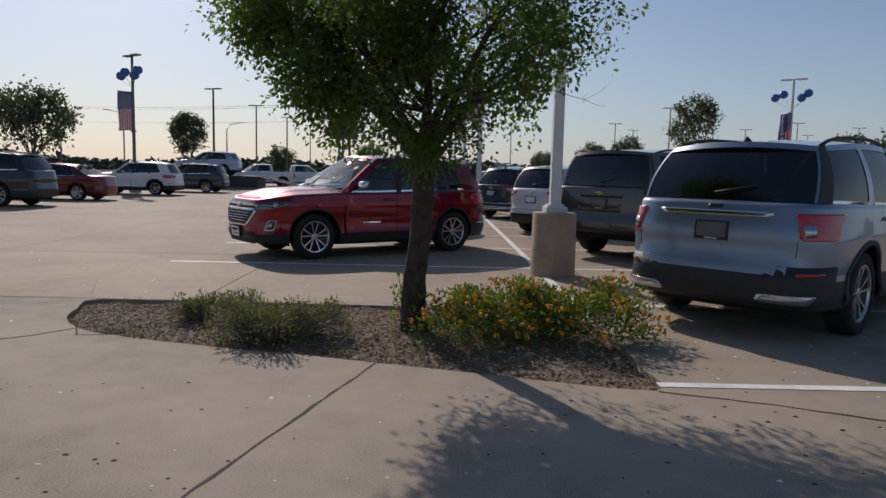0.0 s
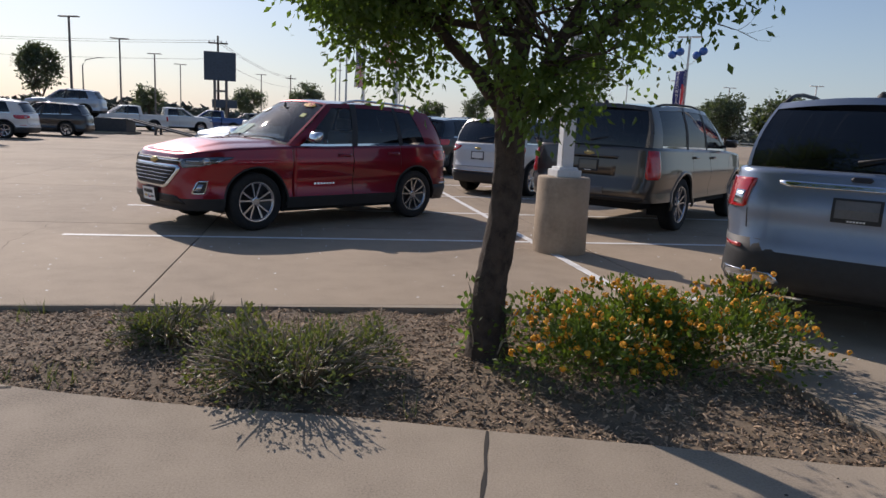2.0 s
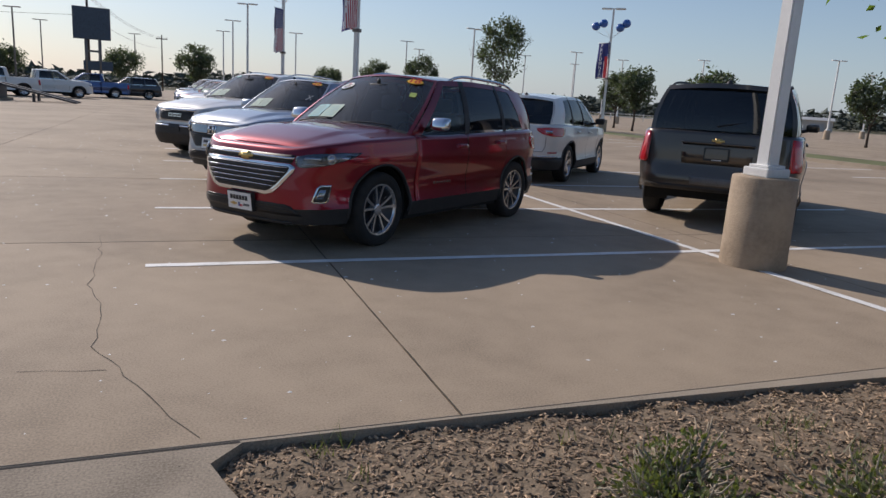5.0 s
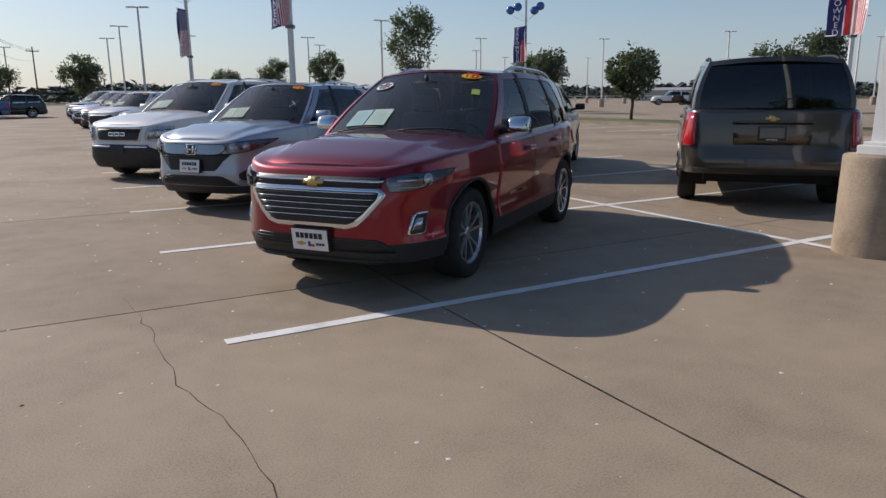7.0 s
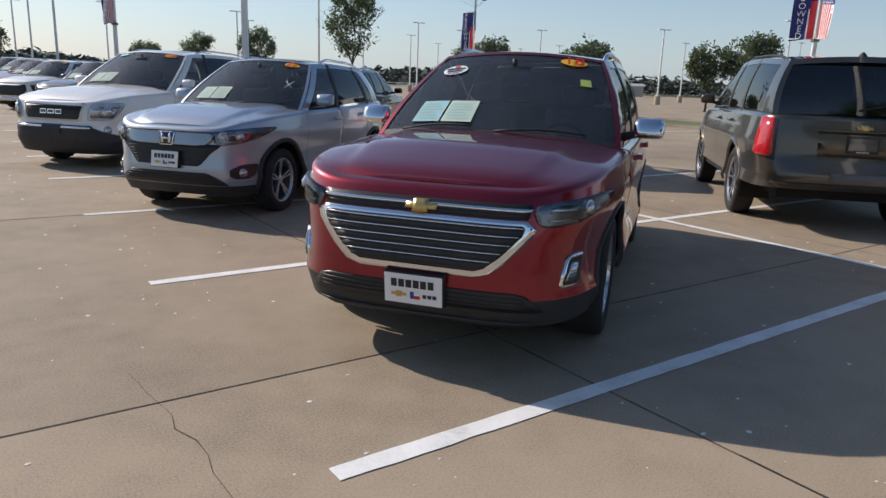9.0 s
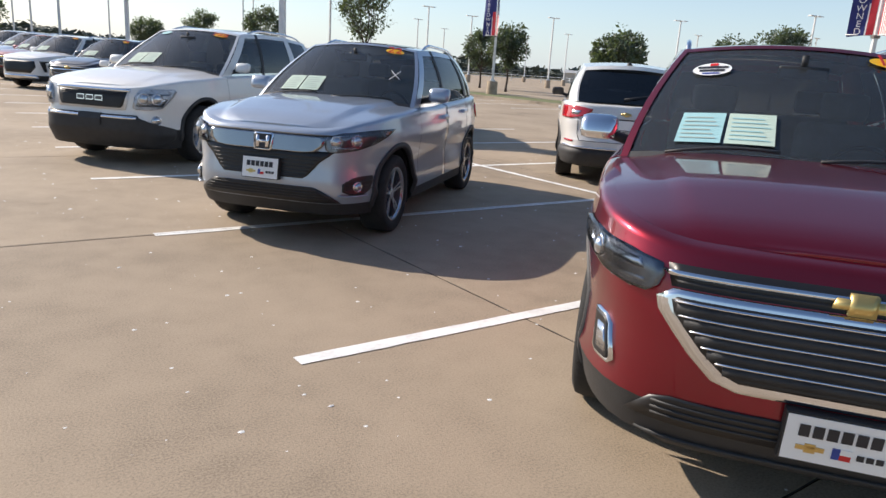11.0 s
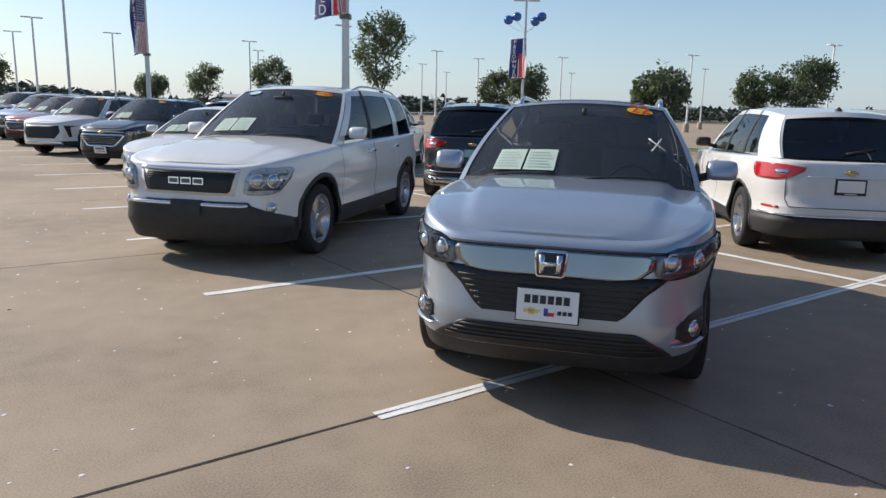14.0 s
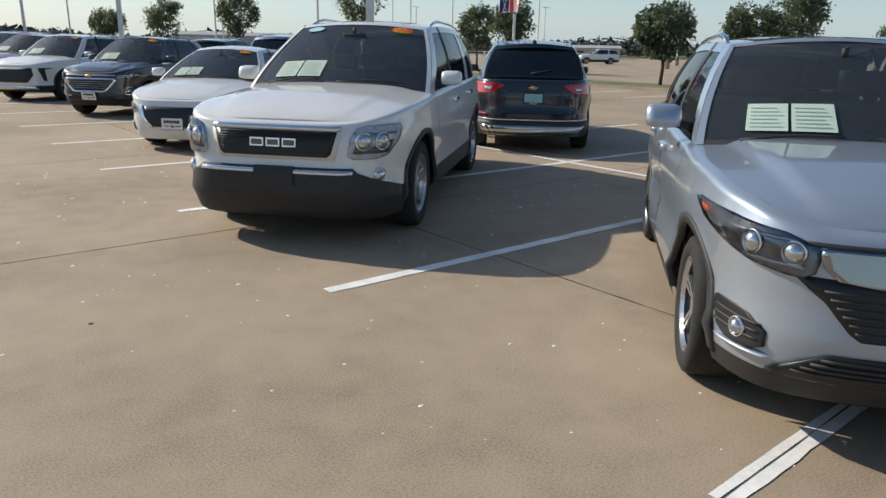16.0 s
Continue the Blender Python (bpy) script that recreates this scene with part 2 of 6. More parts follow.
def thing(name, label, category, m, group="", kind=""):
    e = new(name)
    e.empty_display_size = 0.2
    e.matrix_world = m
    return tagged(e, label, category, group, kind)
# ---- vehicles ----
class Shell:
    """The lower body of a vehicle as a surface over s (metres round the plan from the front centre, left positive) and z."""
    def __init__(self, P):
        self.P = P
        L, W, nf, nr = P["L"] / 2, P["W"] / 2, P.get("nf", 4.2), P.get("nr", 6.0)
        def ring(n, k):
            ys = np.linspace(0, (1 - 0.82 ** n) ** (1 / n), 60)
            xs = np.linspace(0.82, 0, 80)[1:]
            x = np.concatenate([(1 - ys ** n) ** (1 / n), xs])
            y = np.concatenate([ys, (1 - xs ** n) ** (1 / n)])
            gx, gy = x ** (n - 1) / L, y ** (n - 1) / W
            g = np.hypot(gx, gy)
            return k * x * L, y * W, k * gx / g, gy / g
        a, b = ring(nf, 1), ring(nr, -1)
        self.x, self.y, self.nx, self.ny = (np.concatenate([p, q[::-1][1:]]) for p, q in zip(a, b))
        self.s = np.concatenate([[0], np.cumsum(np.hypot(np.diff(self.x), np.diff(self.y)))])
        self.total = self.s[-1]

    def s_at(self, x):
        return float(np.interp(-x, -self.x, self.s))

    def prof(self, key, z):
        a = self.P[key]
        return np.interp(z, [p[0] for p in a], [p[1] for p in a])

    def top(self, x):
        a = self.P["top"]
        return float(np.interp(x, [p[0] for p in a], [p[1] for p in a]))

    def pt(self, s, z, off=0.0, rear=False):
        if rear:
            s = math.copysign(self.total - abs(s), s if s else 1)
        sg, u = (-1 if s < 0 else 1), abs(s)
        x, y, nx, ny = (float(np.interp(u, self.s, a)) for a in (self.x, self.y, self.nx, self.ny))
        d = (nx * nx * self.prof("df" if nx > 0 else "dr", z) + ny * ny * self.prof("ds", z)) - off
        return Vector((x - nx * d, sg * (y - ny * d), z))

    def low(self, x):
        P = self.P
        z = P["sill"] if P["xr"] < x < P["xf"] else P["bump"]
        for xw in (P["xf"], P["xr"]):
            R = P["r"] + P.get("gap", 0.065)
            if abs(x - xw) < R:
                z = max(z, P["r"] + math.sqrt(R * R - (x - xw) ** 2))
        return z


def patch(name, sh, rows, off, material, parent, rear=False, label="", n=8, sub=2, back=-0.012, smooth=True):
    """A plate laid on the body: rows of (z, s0, s1), with rims that reach into the body."""
    zs = [r[0] for r in rows]
    P = []
    for i in range(len(rows) - 1):
        for k in range(sub):
            f = k / sub
            P.append([rows[i][j] * (1 - f) + rows[i + 1][j] * f for j in range(3)])
    P.append(list(rows[-1]))
    G = []
    for z, a, b in P:
        line = [(a + (b - a) * j / n) for j in range(n + 1)]
        row = [sh.pt(line[0], z, back, rear)] + [sh.pt(s, z, off, rear) for s in line] + [sh.pt(line[-1], z, back, rear)]
        G.append(row)
    def rim(r):
        z, a, b = r
        return [sh.pt(a + (b - a) * min(max(j - 1, 0), n) / n, z, back, rear) for j in range(n + 3)]
    G = [rim(P[0])] + G + [rim(P[-1])]
    V, F = grid(G)
    return mesh(name, V, F, material, parent, label, smooth)


def both(name, sh, rows, off, material, parent, **kw):
    """The same plate on both sides."""
    a = patch(name, sh, rows, off, material, parent, **kw)
    b = patch(name, sh, [(z, -s1, -s0) for z, s0, s1 in rows], off, material, parent, **kw)
    return a, b


WHEELS = {}
def wheel_meshes(r, style):
    key = (r, style)
    if key in WHEELS:
        return WHEELS[key]
    w, rr = 0.115, r * (0.70 if style != "truck" else 0.64)
    V, F = lathe([(rr, -w * 0.85), (rr + 0.012, -w), (r * 0.9, -w * 1.02), (r * 0.975, -w * 0.9), (r, -w * 0.6), (r, w * 0.6), (r * 0.975, w * 0.9), (r * 0.9, w * 1.02), (rr + 0.012, w), (rr, w * 0.85)], 44, "y")
    t = mesh("tyre", V, F, TYRE)
    V, F = lathe([(rr, -w * 0.85), (rr, w * 0.86), (rr - 0.012, w * 0.9), (rr - 0.022, w * 0.8), (rr - 0.03, 0.02), (rr * 0.2, 0.015), (0.001, 0.015)], 44, "y")
    d = mesh("rim", V, F, RIM_DARK if style in ("five", "dark") else RIM)
    bm = bmesh.new()
    def spoke(a, w0, w1, tilt):
        pts = []
        for rad, ww, yy in ((rr * 0.14, w0, w * 0.62), (rr * 0.6, (w0 + w1) / 2, w * 0.72), (rr * 0.985, w1, w * 0.82)):
            aa = a + tilt * (rad / rr)
            c, s = math.cos(aa), math.sin(aa)
            for sx, dy in ((-1, -0.035), (-0.7, 0), (0.7, 0), (1, -0.035)):
                pts.append(bm.verts.new((rad * c - sx * ww * s, yy + dy, rad * s + sx * ww * c)))
        for i in range(2):
            for k in range(3):
                bm.faces.new((pts[i * 4 + k], pts[i * 4 + k + 1], pts[i * 4 + 5 + k], pts[i * 4 + 4 + k]))
    if style == "five":
        for k in range(5):
            for e in (-0.20, 0.20):
                spoke(k * 2 * math.pi / 5 + math.pi / 2 + e * 0.9, 0.014, 0.019, e * 0.4)
    elif style == "dark":
        for k in range(5):
            for e in (-0.17, 0.17):
                spoke(k * 2 * math.pi / 5 + math.pi / 2 + e, 0.012, 0.015, -e * 0.4)
    elif style == "truck":
        for k in range(6):
            spoke(k * math.pi / 3, 0.04, 0.045, 0)
    else:
        for k in range(5):
            spoke(k * 2 * math.pi / 5 + math.pi / 2, 0.05, 0.055, 0)
    bmesh.ops.recalc_face_normals(bm, faces=bm.faces)
    lip = lathe([(rr - 0.03, w * 0.74), (rr - 0.018, w * 0.9), (rr - 0.002, w * 0.92), (rr + 0.003, w * 0.86)], 44, "y")
    vs = [bm.verts.new(v) for v in lip[0]]
    for f in lip[1]:
        bm.faces.new([vs[i] for i in f])
    cap = lathe([(rr * 0.22, w * 0.5), (rr * 0.21, w * 0.68), (rr * 0.15, w * 0.72), (0.001, w * 0.72)], 20, "y")
    vs = [bm.verts.new(v) for v in cap[0]]
    for f in cap[1]:
        try:
            bm.faces.new([vs[i] for i in f])
        except ValueError:
            pass
    s = part("spokes", bm, RIM, None)
    WHEELS[key] = tuple(o.data for o in (t, d, s))
    for o in (t, d, s):
        bpy.data.objects.remove(o)
    return WHEELS[key]


DEFAULT = dict(
    L=4.65, W=1.84, H=1.66, xf=1.39, xr=-1.335, r=0.36, sill=0.24, bump=0.265, clad=0.41, nf=4.7, nr=4.8, wheel="five",
    df=[(0.2, 0.10), (0.3, 0.03), (0.42, 0.0), (0.55, 0.0), (0.72, 0.02), (0.86, 0.055), (0.95, 0.11), (1.1, 0.25)],
    dr=[(0.2, 0.12), (0.3, 0.05), (0.45, 0.0), (0.62, 0.0), (0.68, 0.045), (0.9, 0.05), (1.05, 0.09), (1.2, 0.15)],
    ds=[(0.2, 0.06), (0.34, 0.025), (0.40, 0.0), (0.45, 0.02), (0.6, 0.035), (0.78, 0.01), (0.86, 0.0), (0.9, 0.012), (1.05, 0.035), (1.2, 0.06)],
    top=[(-2.3, 1.08), (-1.9, 1.10), (0.3, 1.04), (0.95, 1.04), (1.7, 1.005), (2.1, 0.955), (2.3, 0.92)],
    cowl=0.92, doors=(0.90, -0.10, -1.0), hood_crown=0.07, ridge=0.012,
    roof=[(-1.8, 1.575), (-1.2, 1.63), (-0.5, 1.65), (0.1, 1.63), (0.3, 1.60)], rx=(0.14, -1.78), ry=0.625, tail=-2.08,
    side=[(0.92, 0.14, ""), (0.74, 0.03, "pillar"), (-0.12, -0.22, "window"), (-0.22, -0.32, "black"), (-1.02, -1.0, "window"), (-1.10, -1.06, "black"), (-1.60, -1.35, "window"), (-2.08, -1.78, "pillar")],
    trunk=False, rails=True)


def vehicle(name, label, x, y, heading, P, body_paint, clad_paint=None, z=0.0, detail=2, group="", tilt=0.0):
    """A car or van of rounded panels: bumpers, fenders, doors, glass, roof, cabin and wheels."""
    P = {**DEFAULT, **P}
    clad_paint = clad_paint or BLACK
    car = thing(name, label, "car", pose(x, y, z, 0, tilt, heading), group)
    sh = Shell(P)
    S = sh.total
    # stations round the plan
    st = set(np.linspace(0, S, 70 if detail else 40))
    for xw in (P["xf"], P["xr"]):
        R = P["r"] + P.get("gap", 0.065)
        for k in range(17):
            st.add(sh.s_at(xw + (R - 0.0005) * math.cos(math.pi * k / 16)))
        st |= {sh.s_at(xw + R + 0.004), sh.s_at(xw - R - 0.004)}
    ds_ = [sh.s_at(v) for v in P["doors"]]
    st |= set(ds_) | {sh.s_at(P["cowl"])}
    st = np.array(sorted(st))
    st = st[np.concatenate([[True], np.diff(st) > 0.0008])]
    fr = [0, 0.18, 0.36, 0.54, 0.7, 0.84, 0.94, 1.0]
    zb = [P["bump"], 0.28, 0.34, P["clad"], P["clad"] + 0.004, 0.46, 0.53, 0.60, 0.67]
    zb = sorted(set(round(v, 4) for v in zb if v >= P["bump"]))
    def column(s):
        xx = float(np.interp(s, sh.s, sh.x))
        lo, tp = sh.low(xx), sh.top(xx)
        zs = [max(v, lo) for v in zb] + [max(0.67 + (tp - 0.67) * f, lo) for f in fr[1:]]
        return [sh.pt(s, v) for v in zs] + [sh.pt(s, tp + 0.012, -0.018), sh.pt(s, tp + 0.02, -0.05)]
    cols = [column(s) for s in st]
    nc = len(cols[0])
    icl = zb.index(round(P["clad"], 4))
    s_f = sh.s_at(P["xf"] + P["r"] * 0.75)
    s_b = sh.s_at(P["xr"] - P["r"] * 0.9)
    ibump = next(i for i, v in enumerate(zb) if v >= 0.6)
    def region(i, j):
        s = (st[i] + st[i + 1]) / 2
        if j < icl:
            return "front_cladding" if s < s_f else "rear_cladding" if s > s_b else "sill_cladding"
        if detail < 1:
            return "body"
        if s < s_f:
            return "front_bumper"
        if s < ds_[0]:
            return "fender"
        if s < ds_[1]:
            return "front_door"
        if s < ds_[2]:
            return "rear_door"
        if s < s_b:
            return "quarter_panel"
        return "rear_bumper" if j < ibump else "tailgate"
    for sg in (1, -1):
        groups = {}
        for i in range(len(st) - 1):
            for j in range(nc - 1):
                q = [cols[i][j], cols[i][j + 1], cols[i + 1][j + 1], cols[i + 1][j]]
                if (q[0] - q[1]).length < 1e-5 and (q[2] - q[3]).length < 1e-5:
                    continue
                groups.setdefault(region(i, j), []).append((i, j))
        for reg, cells in groups.items():
            ids, V, F = {}, [], []
            def vid(i, j):
                p = cols[i][j]
                k = (round(p.x, 5), round(p.y, 5), round(p.z, 5))
                if k not in ids:
                    ids[k] = len(V)
                    V.append(Vector((p.x, sg * p.y, p.z)))
                return ids[k]
            for i, j in cells:
                f = [vid(i, j), vid(i, j + 1), vid(i + 1, j + 1), vid(i + 1, j)]
                f = list(dict.fromkeys(f))
                if len(f) > 2:
                    F.append(f if sg < 0 else f[::-1])
            if "door" in reg:
                xs = [v.x for v in V]
                lo_x, hi_x = min(xs), max(xs)
                for v in V:
                    if v.x > hi_x - 1e-3:
                        v.x -= 0.006
                    elif v.x < lo_x + 1e-3:
                        v.x += 0.006
            mesh(reg, V, F, clad_paint if "cladding" in reg else body_paint, car)
    # dark inner body behind the panel gaps and round the wheels
    bm = bmesh.new()
    box(bm, P["xr"] + P["r"] + 0.02, P["xf"] - P["r"] - 0.02, -P["W"] / 2 + 0.09, P["W"] / 2 - 0.09, P["sill"] - 0.02, 0.72)
    box(bm, -P["L"] / 2 + 0.25, P["L"] / 2 - 0.3, -P["W"] / 2 + 0.33, P["W"] / 2 - 0.33, max(0.24, P["bump"] - 0.12), 0.80)
    part("underbody", bm, UNDER, car)
    for sg in (1, -1):
        for xw in (P["xf"], P["xr"]):
            R = P["r"] + P.get("gap", 0.065) - 0.004
            edge = lambda xx: float(np.interp(sh.s_at(xx), sh.s, sh.y)) - 0.07
            G = [[(xw + R * math.cos(a), sg * (edge(xw + R * math.cos(a)) - yy), P["r"] + R * math.sin(a)) for yy in (0.0, 0.32)] for a in np.linspace(-0.35, math.pi + 0.35, 20)]
            V, F = grid(G)
            mesh("wheel_well", V, F, UNDER, car)
    # hood, and boot lid on saloons
    def lid(nm, s0, s1, crown, ridge):
        ss = np.linspace(s0, s1, 26)
        x_end = float(np.interp(s1, sh.s, sh.x))
        G = []
        for s in ss:
            xx = float(np.interp(s, sh.s, sh.x))
            e = sh.pt(s, sh.top(xx) + 0.02, -0.05)
            wy = abs(e.y) / (P["W"] / 2)
            nose = min(1.0, (0.1 + abs(abs(e.x) - P["L"] / 2)) / 0.75)
            along = (xx - x_end) / (P["L"] / 2 - x_end)
            crease = P["W"] * (0.34 - 0.09 * along)
            row = []
            for q in np.linspace(-1, 1, 45):
                step = min(1.0, max(0.0, (crease + 0.055 - abs(e.y * q)) / 0.055))
                step = step * step * (3 - 2 * step)
                up = crown * wy * nose * (1 - abs(q) ** 2.6) + nose * ridge * step * min(1.0, 3 * (1 - abs(q)))
                row.append((e.x, e.y * q, e.z + up))
            G.append(row)
        V, F = grid(G)
        return mesh(nm, V, F if s0 < s1 else [f[::-1] for f in F], body_paint, car)
    lid("hood", 0.0, sh.s_at(P["cowl"] - 0.02), P["hood_crown"], P["ridge"])
    if P["trunk"]:
        lid("boot_lid", S, sh.s_at(P["tail"] + 0.02), 0.05, 0.0)
    # greenhouse
    rx0, rx1 = P["rx"]
    rt = lambda xx: float(np.interp(xx, [p[0] for p in P["roof"]], [p[1] for p in P["roof"]]))
    crown_r = 0.045
    def base(xx):
        s = sh.s_at(xx)
        e = sh.pt(s, sh.top(xx) + 0.02, -0.05)
        return Vector((xx, e.y, e.z))
    def head(xx):
        f = (xx - rx1) / (rx0 - rx1)
        return Vector((xx, P["ry"] * (1 - 0.05 * abs(2 * f - 1) ** 3), rt(xx)))
    def side_pt(xb, xt, t, off=0.0):
        a, b = base(xb), head(xt)
        p = a.lerp(b, t)
        p.y += (0.075 * t * (1 - t) * 2 + off)
        return p
    sd = P["side"]
    for sg in (1, -1):
        def flat(nm, i, t0, t1, material, off=0.0, label_=""):
            (xa, ta, _), (xb, tb, kd) = sd[i - 1], sd[i]
            G = []
            e_ = 0.025 if nm == "side_window" else 0.0
            for u in np.linspace(-e_, 1 + e_, 7):
                G.append([(lambda p: Vector((p.x, p.y * sg, p.z)))(side_pt(xa + (xb - xa) * u, ta + (tb - ta) * u, t0 + (t1 - t0) * k / 6, off)) for k in range(7)])
            V, F = grid(G)
            return mesh(nm, V, F if sg < 0 else [f[::-1] for f in F], material, car, label_)
        for i in range(1, len(sd)):
            kd = sd[i][2]
            if kd == "window":
                flat("side_window", i, 0.03, 0.93, GLASS_DARK if i > 3 else GLASS, -0.006)
                flat("roof_rail_trim", i, 0.90, 1.0, body_paint)
                flat("window_sill", i, 0.0, 0.05, CHROME if P.get("bright", True) else BLACK, 0.004)
            else:
                flat("pillar", i, 0.0, 1.0, body_paint if kd == "pillar" else BLACK)
    def screen(nm, xb, xt, q0, q1, t0, t1, material, bow_b, bow_t, off=0.0):
        a, b = base(xb), head(xt)
        sgn = 1 if xb > 0 else -1
        G = []
        for t in np.linspace(t0, t1, 9):
            row = []
            for q in np.linspace(q0, q1, 15):
                lo = Vector((a.x + sgn * bow_b * (1 - q * q), a.y * q, a.z + P["hood_crown"] * 0.75 * (1 - abs(q) ** 2.6) * (1 if sgn > 0 else 0.3)))
                hi = Vector((b.x + sgn * bow_t * (1 - q * q), b.y * q, b.z + crown_r * (1 - q * q)))
                p = lo.lerp(hi, t)
                p.x += sgn * (0.05 * t * (1 - t) * 2 + off)
                p.y += math.copysign(0.15 * t * (1 - t) * q * q, q)
                p.z += off
                row.append(p)
            G.append(row)
        V, F = grid(G)
        return mesh(nm, V, F if sgn > 0 else [f[::-1] for f in F], material, car)
    bb, bt = P.get("bow", (0.16, 0.10))
    screen("windscreen", P["cowl"], rx0, -0.975, 0.975, 0.03, 0.98, GLASS, bb, bt, -0.004)
    screen("cowl_panel", P["cowl"], rx0, -1, 1, 0.0, 0.045, BLACK, bb, bt)
    screen("roof_front_edge", P["cowl"], rx0, -1, 1, 0.965, 1.0, body_paint, bb, bt)
    for q0, q1 in ((-1, -0.955), (0.955, 1)):
        screen("screen_frame", P["cowl"], rx0, q0, q1, 0.0, 1.0, body_paint, bb, bt, 0.002)
    rb = P.get("rbow", (0.07, 0.07))
    w0 = P.get("rear_t", (0.05, 0.88))
    rq = P.get("rear_q", 0.96)
    screen("rear_window", P["tail"], rx1, -rq, rq, max(0, w0[0] - 0.02), w0[1] + 0.02, GLASS_DARK, rb[0], rb[1], -0.003)
    screen("tailgate_lower_edge", P["tail"], rx1, -1, 1, 0.0, w0[0], body_paint, rb[0], rb[1])
    screen("tailgate_spoiler", P["tail"], rx1, -1, 1, w0[1], 1.0, body_paint, rb[0] + 0.02, rb[1] + 0.05)
    for q0, q1 in ((-1, 0.015 - rq), (rq - 0.015, 1)):
        screen("rear_pillar_edge", P["tail"], rx1, q0, q1, 0.0, 1.0, body_paint, rb[0], rb[1], 0.002)
    G = []
    for u in np.linspace(0, 1, 17):
        xx = rx0 + (rx1 - rx0) * u
        h = head(xx)
        bow = bt * (1 - u) - rb[1] * u
        G.append([(xx + bow * (1 - q * q), h.y * q, h.z + crown_r * (1 - q * q)) for q in np.linspace(-1, 1, 15)])
    V, F = grid(G)
    mesh("roof", V, F, body_paint, car)
    if P.get("sunroof"):
        G = [[(xx, yy, rt(xx) + crown_r * (1 - (yy / P["ry"]) ** 2) + 0.006) for yy in np.linspace(-0.42, 0.42, 9)] for xx in np.linspace(rx0 - 0.02, rx0 - 0.75, 7)]
        V, F = grid(G)
        mesh("sunroof", V, F, GLASS_DARK, car)
    if P["rails"]:
        for sg in (1, -1):
            xs = np.linspace(rx0 - 0.25, rx1 + 0.1, 12)
            pts = [(xx, sg * (P["ry"] - 0.05), rt(xx) + P.get("rail_h", 0.02) + (0.03 if 1 < k < 10 else 0.015 if 0 < k < 11 else -0.02)) for k, xx in enumerate(xs)]
            V, F = tube(pts, [0.017] * 12, 6)
            mesh("roof_rail", V, F, P.get("rail_mat", CHROME), car)
    # cabin
    bm = bmesh.new()
    box(bm, P["cowl"] - 0.75, P["cowl"] - 0.02, -0.66, 0.66, 0.72, 0.96, 0.05)
    part("dashboard", bm, CABIN, car, smooth=True)
    bm = bmesh.new()
    box(bm, P["tail"] + 0.2, P["cowl"] - 0.3, -0.68, 0.68, 0.55, 0.70)
    part("cabin_floor", bm, CABIN, car)
    if detail:
        mx_ = (base(P["cowl"]).x + rx0) / 2 - 0.12
        bm = bmesh.new()
        box(bm, mx_ - 0.02, mx_ + 0.02, -0.12, 0.12, rt(rx0) - 0.13, rt(rx0) - 0.065, 0.015)
        box(bm, mx_ - 0.01, mx_ + 0.01, -0.015, 0.015, rt(rx0) - 0.07, rt(rx0) - 0.01)
        part("rear_view_mirror", bm, BLACK, car, smooth=True)
        for xx, yy, ww in ((0.0, 0.37, 0.25), (0.0, -0.37, 0.25), (-0.95, 0.0, 0.6)):
            bm = bmesh.new()
            box(bm, xx - 0.25, xx + 0.25, yy - ww, yy + ww, 0.62, 0.78, 0.05)
            box(bm, xx - 0.38, xx - 0.22, yy - ww, yy + ww, 0.70, 1.26, 0.06)
            for hy in ((0,) if ww < 0.4 else (-0.36, 0.36)):
                box(bm, xx - 0.38, xx - 0.27, yy + hy - 0.13, yy + hy + 0.13, 1.28, 1.44, 0.04)
            part("seat", bm, CABIN, car, smooth=True)
        V, F = tube([(P["cowl"] - 0.62 + 0.06 * math.sin(a), 0.37 + 0.18 * math.cos(a), 1.0 + 0.17 * math.sin(a)) for a in np.linspace(0, 2 * math.pi, 21)], [0.014] * 21, 6)
        mesh("steering_wheel", V, F, BLACK, car)
    # wheels
    mt = wheel_meshes(P["r"], P["wheel"])
    for sg in (1, -1):
        for xw in (P["xf"], P["xr"]):
            track = float(np.interp(sh.s_at(xw), sh.s, sh.y)) - 0.15
            m = Matrix.Translation((xw, sg * track, P["r"])) @ Matrix.Rotation(0 if sg > 0 else math.pi, 4, "Z")
            t = shared("tyre", mt[0], car, m)
            for nm, me in (("rim", mt[1]), ("spokes", mt[2])):
                shared(nm, me, t, Matrix())
    # mirrors, handles, arch trim
    for sg in (1, -1):
        bx = P["cowl"] - 0.32
        b = side_pt(bx, 0, 0.04)
        bm = bmesh.new()
        box(bm, bx - 0.05, bx + 0.07, b.y + 0.05, b.y + 0.25, b.z + 0.035, b.z + 0.165, 0.045)
        for v in bm.verts:
            v.co.y *= sg
            v.co.x += 0.03 * (v.co.z - b.z - 0.1) / 0.1 * -1
        bmesh.ops.recalc_face_normals(bm, faces=bm.faces)
        part("wing_mirror", bm, P.get("mirror", body_paint), car, smooth=True)
        V, F = tube([(bx, sg * (b.y - 0.04), b.z + 0.03), (bx, sg * (b.y + 0.08), b.z + 0.06)], [0.03, 0.025], 6)
        mesh("mirror_stalk", V, F, BLACK, car)
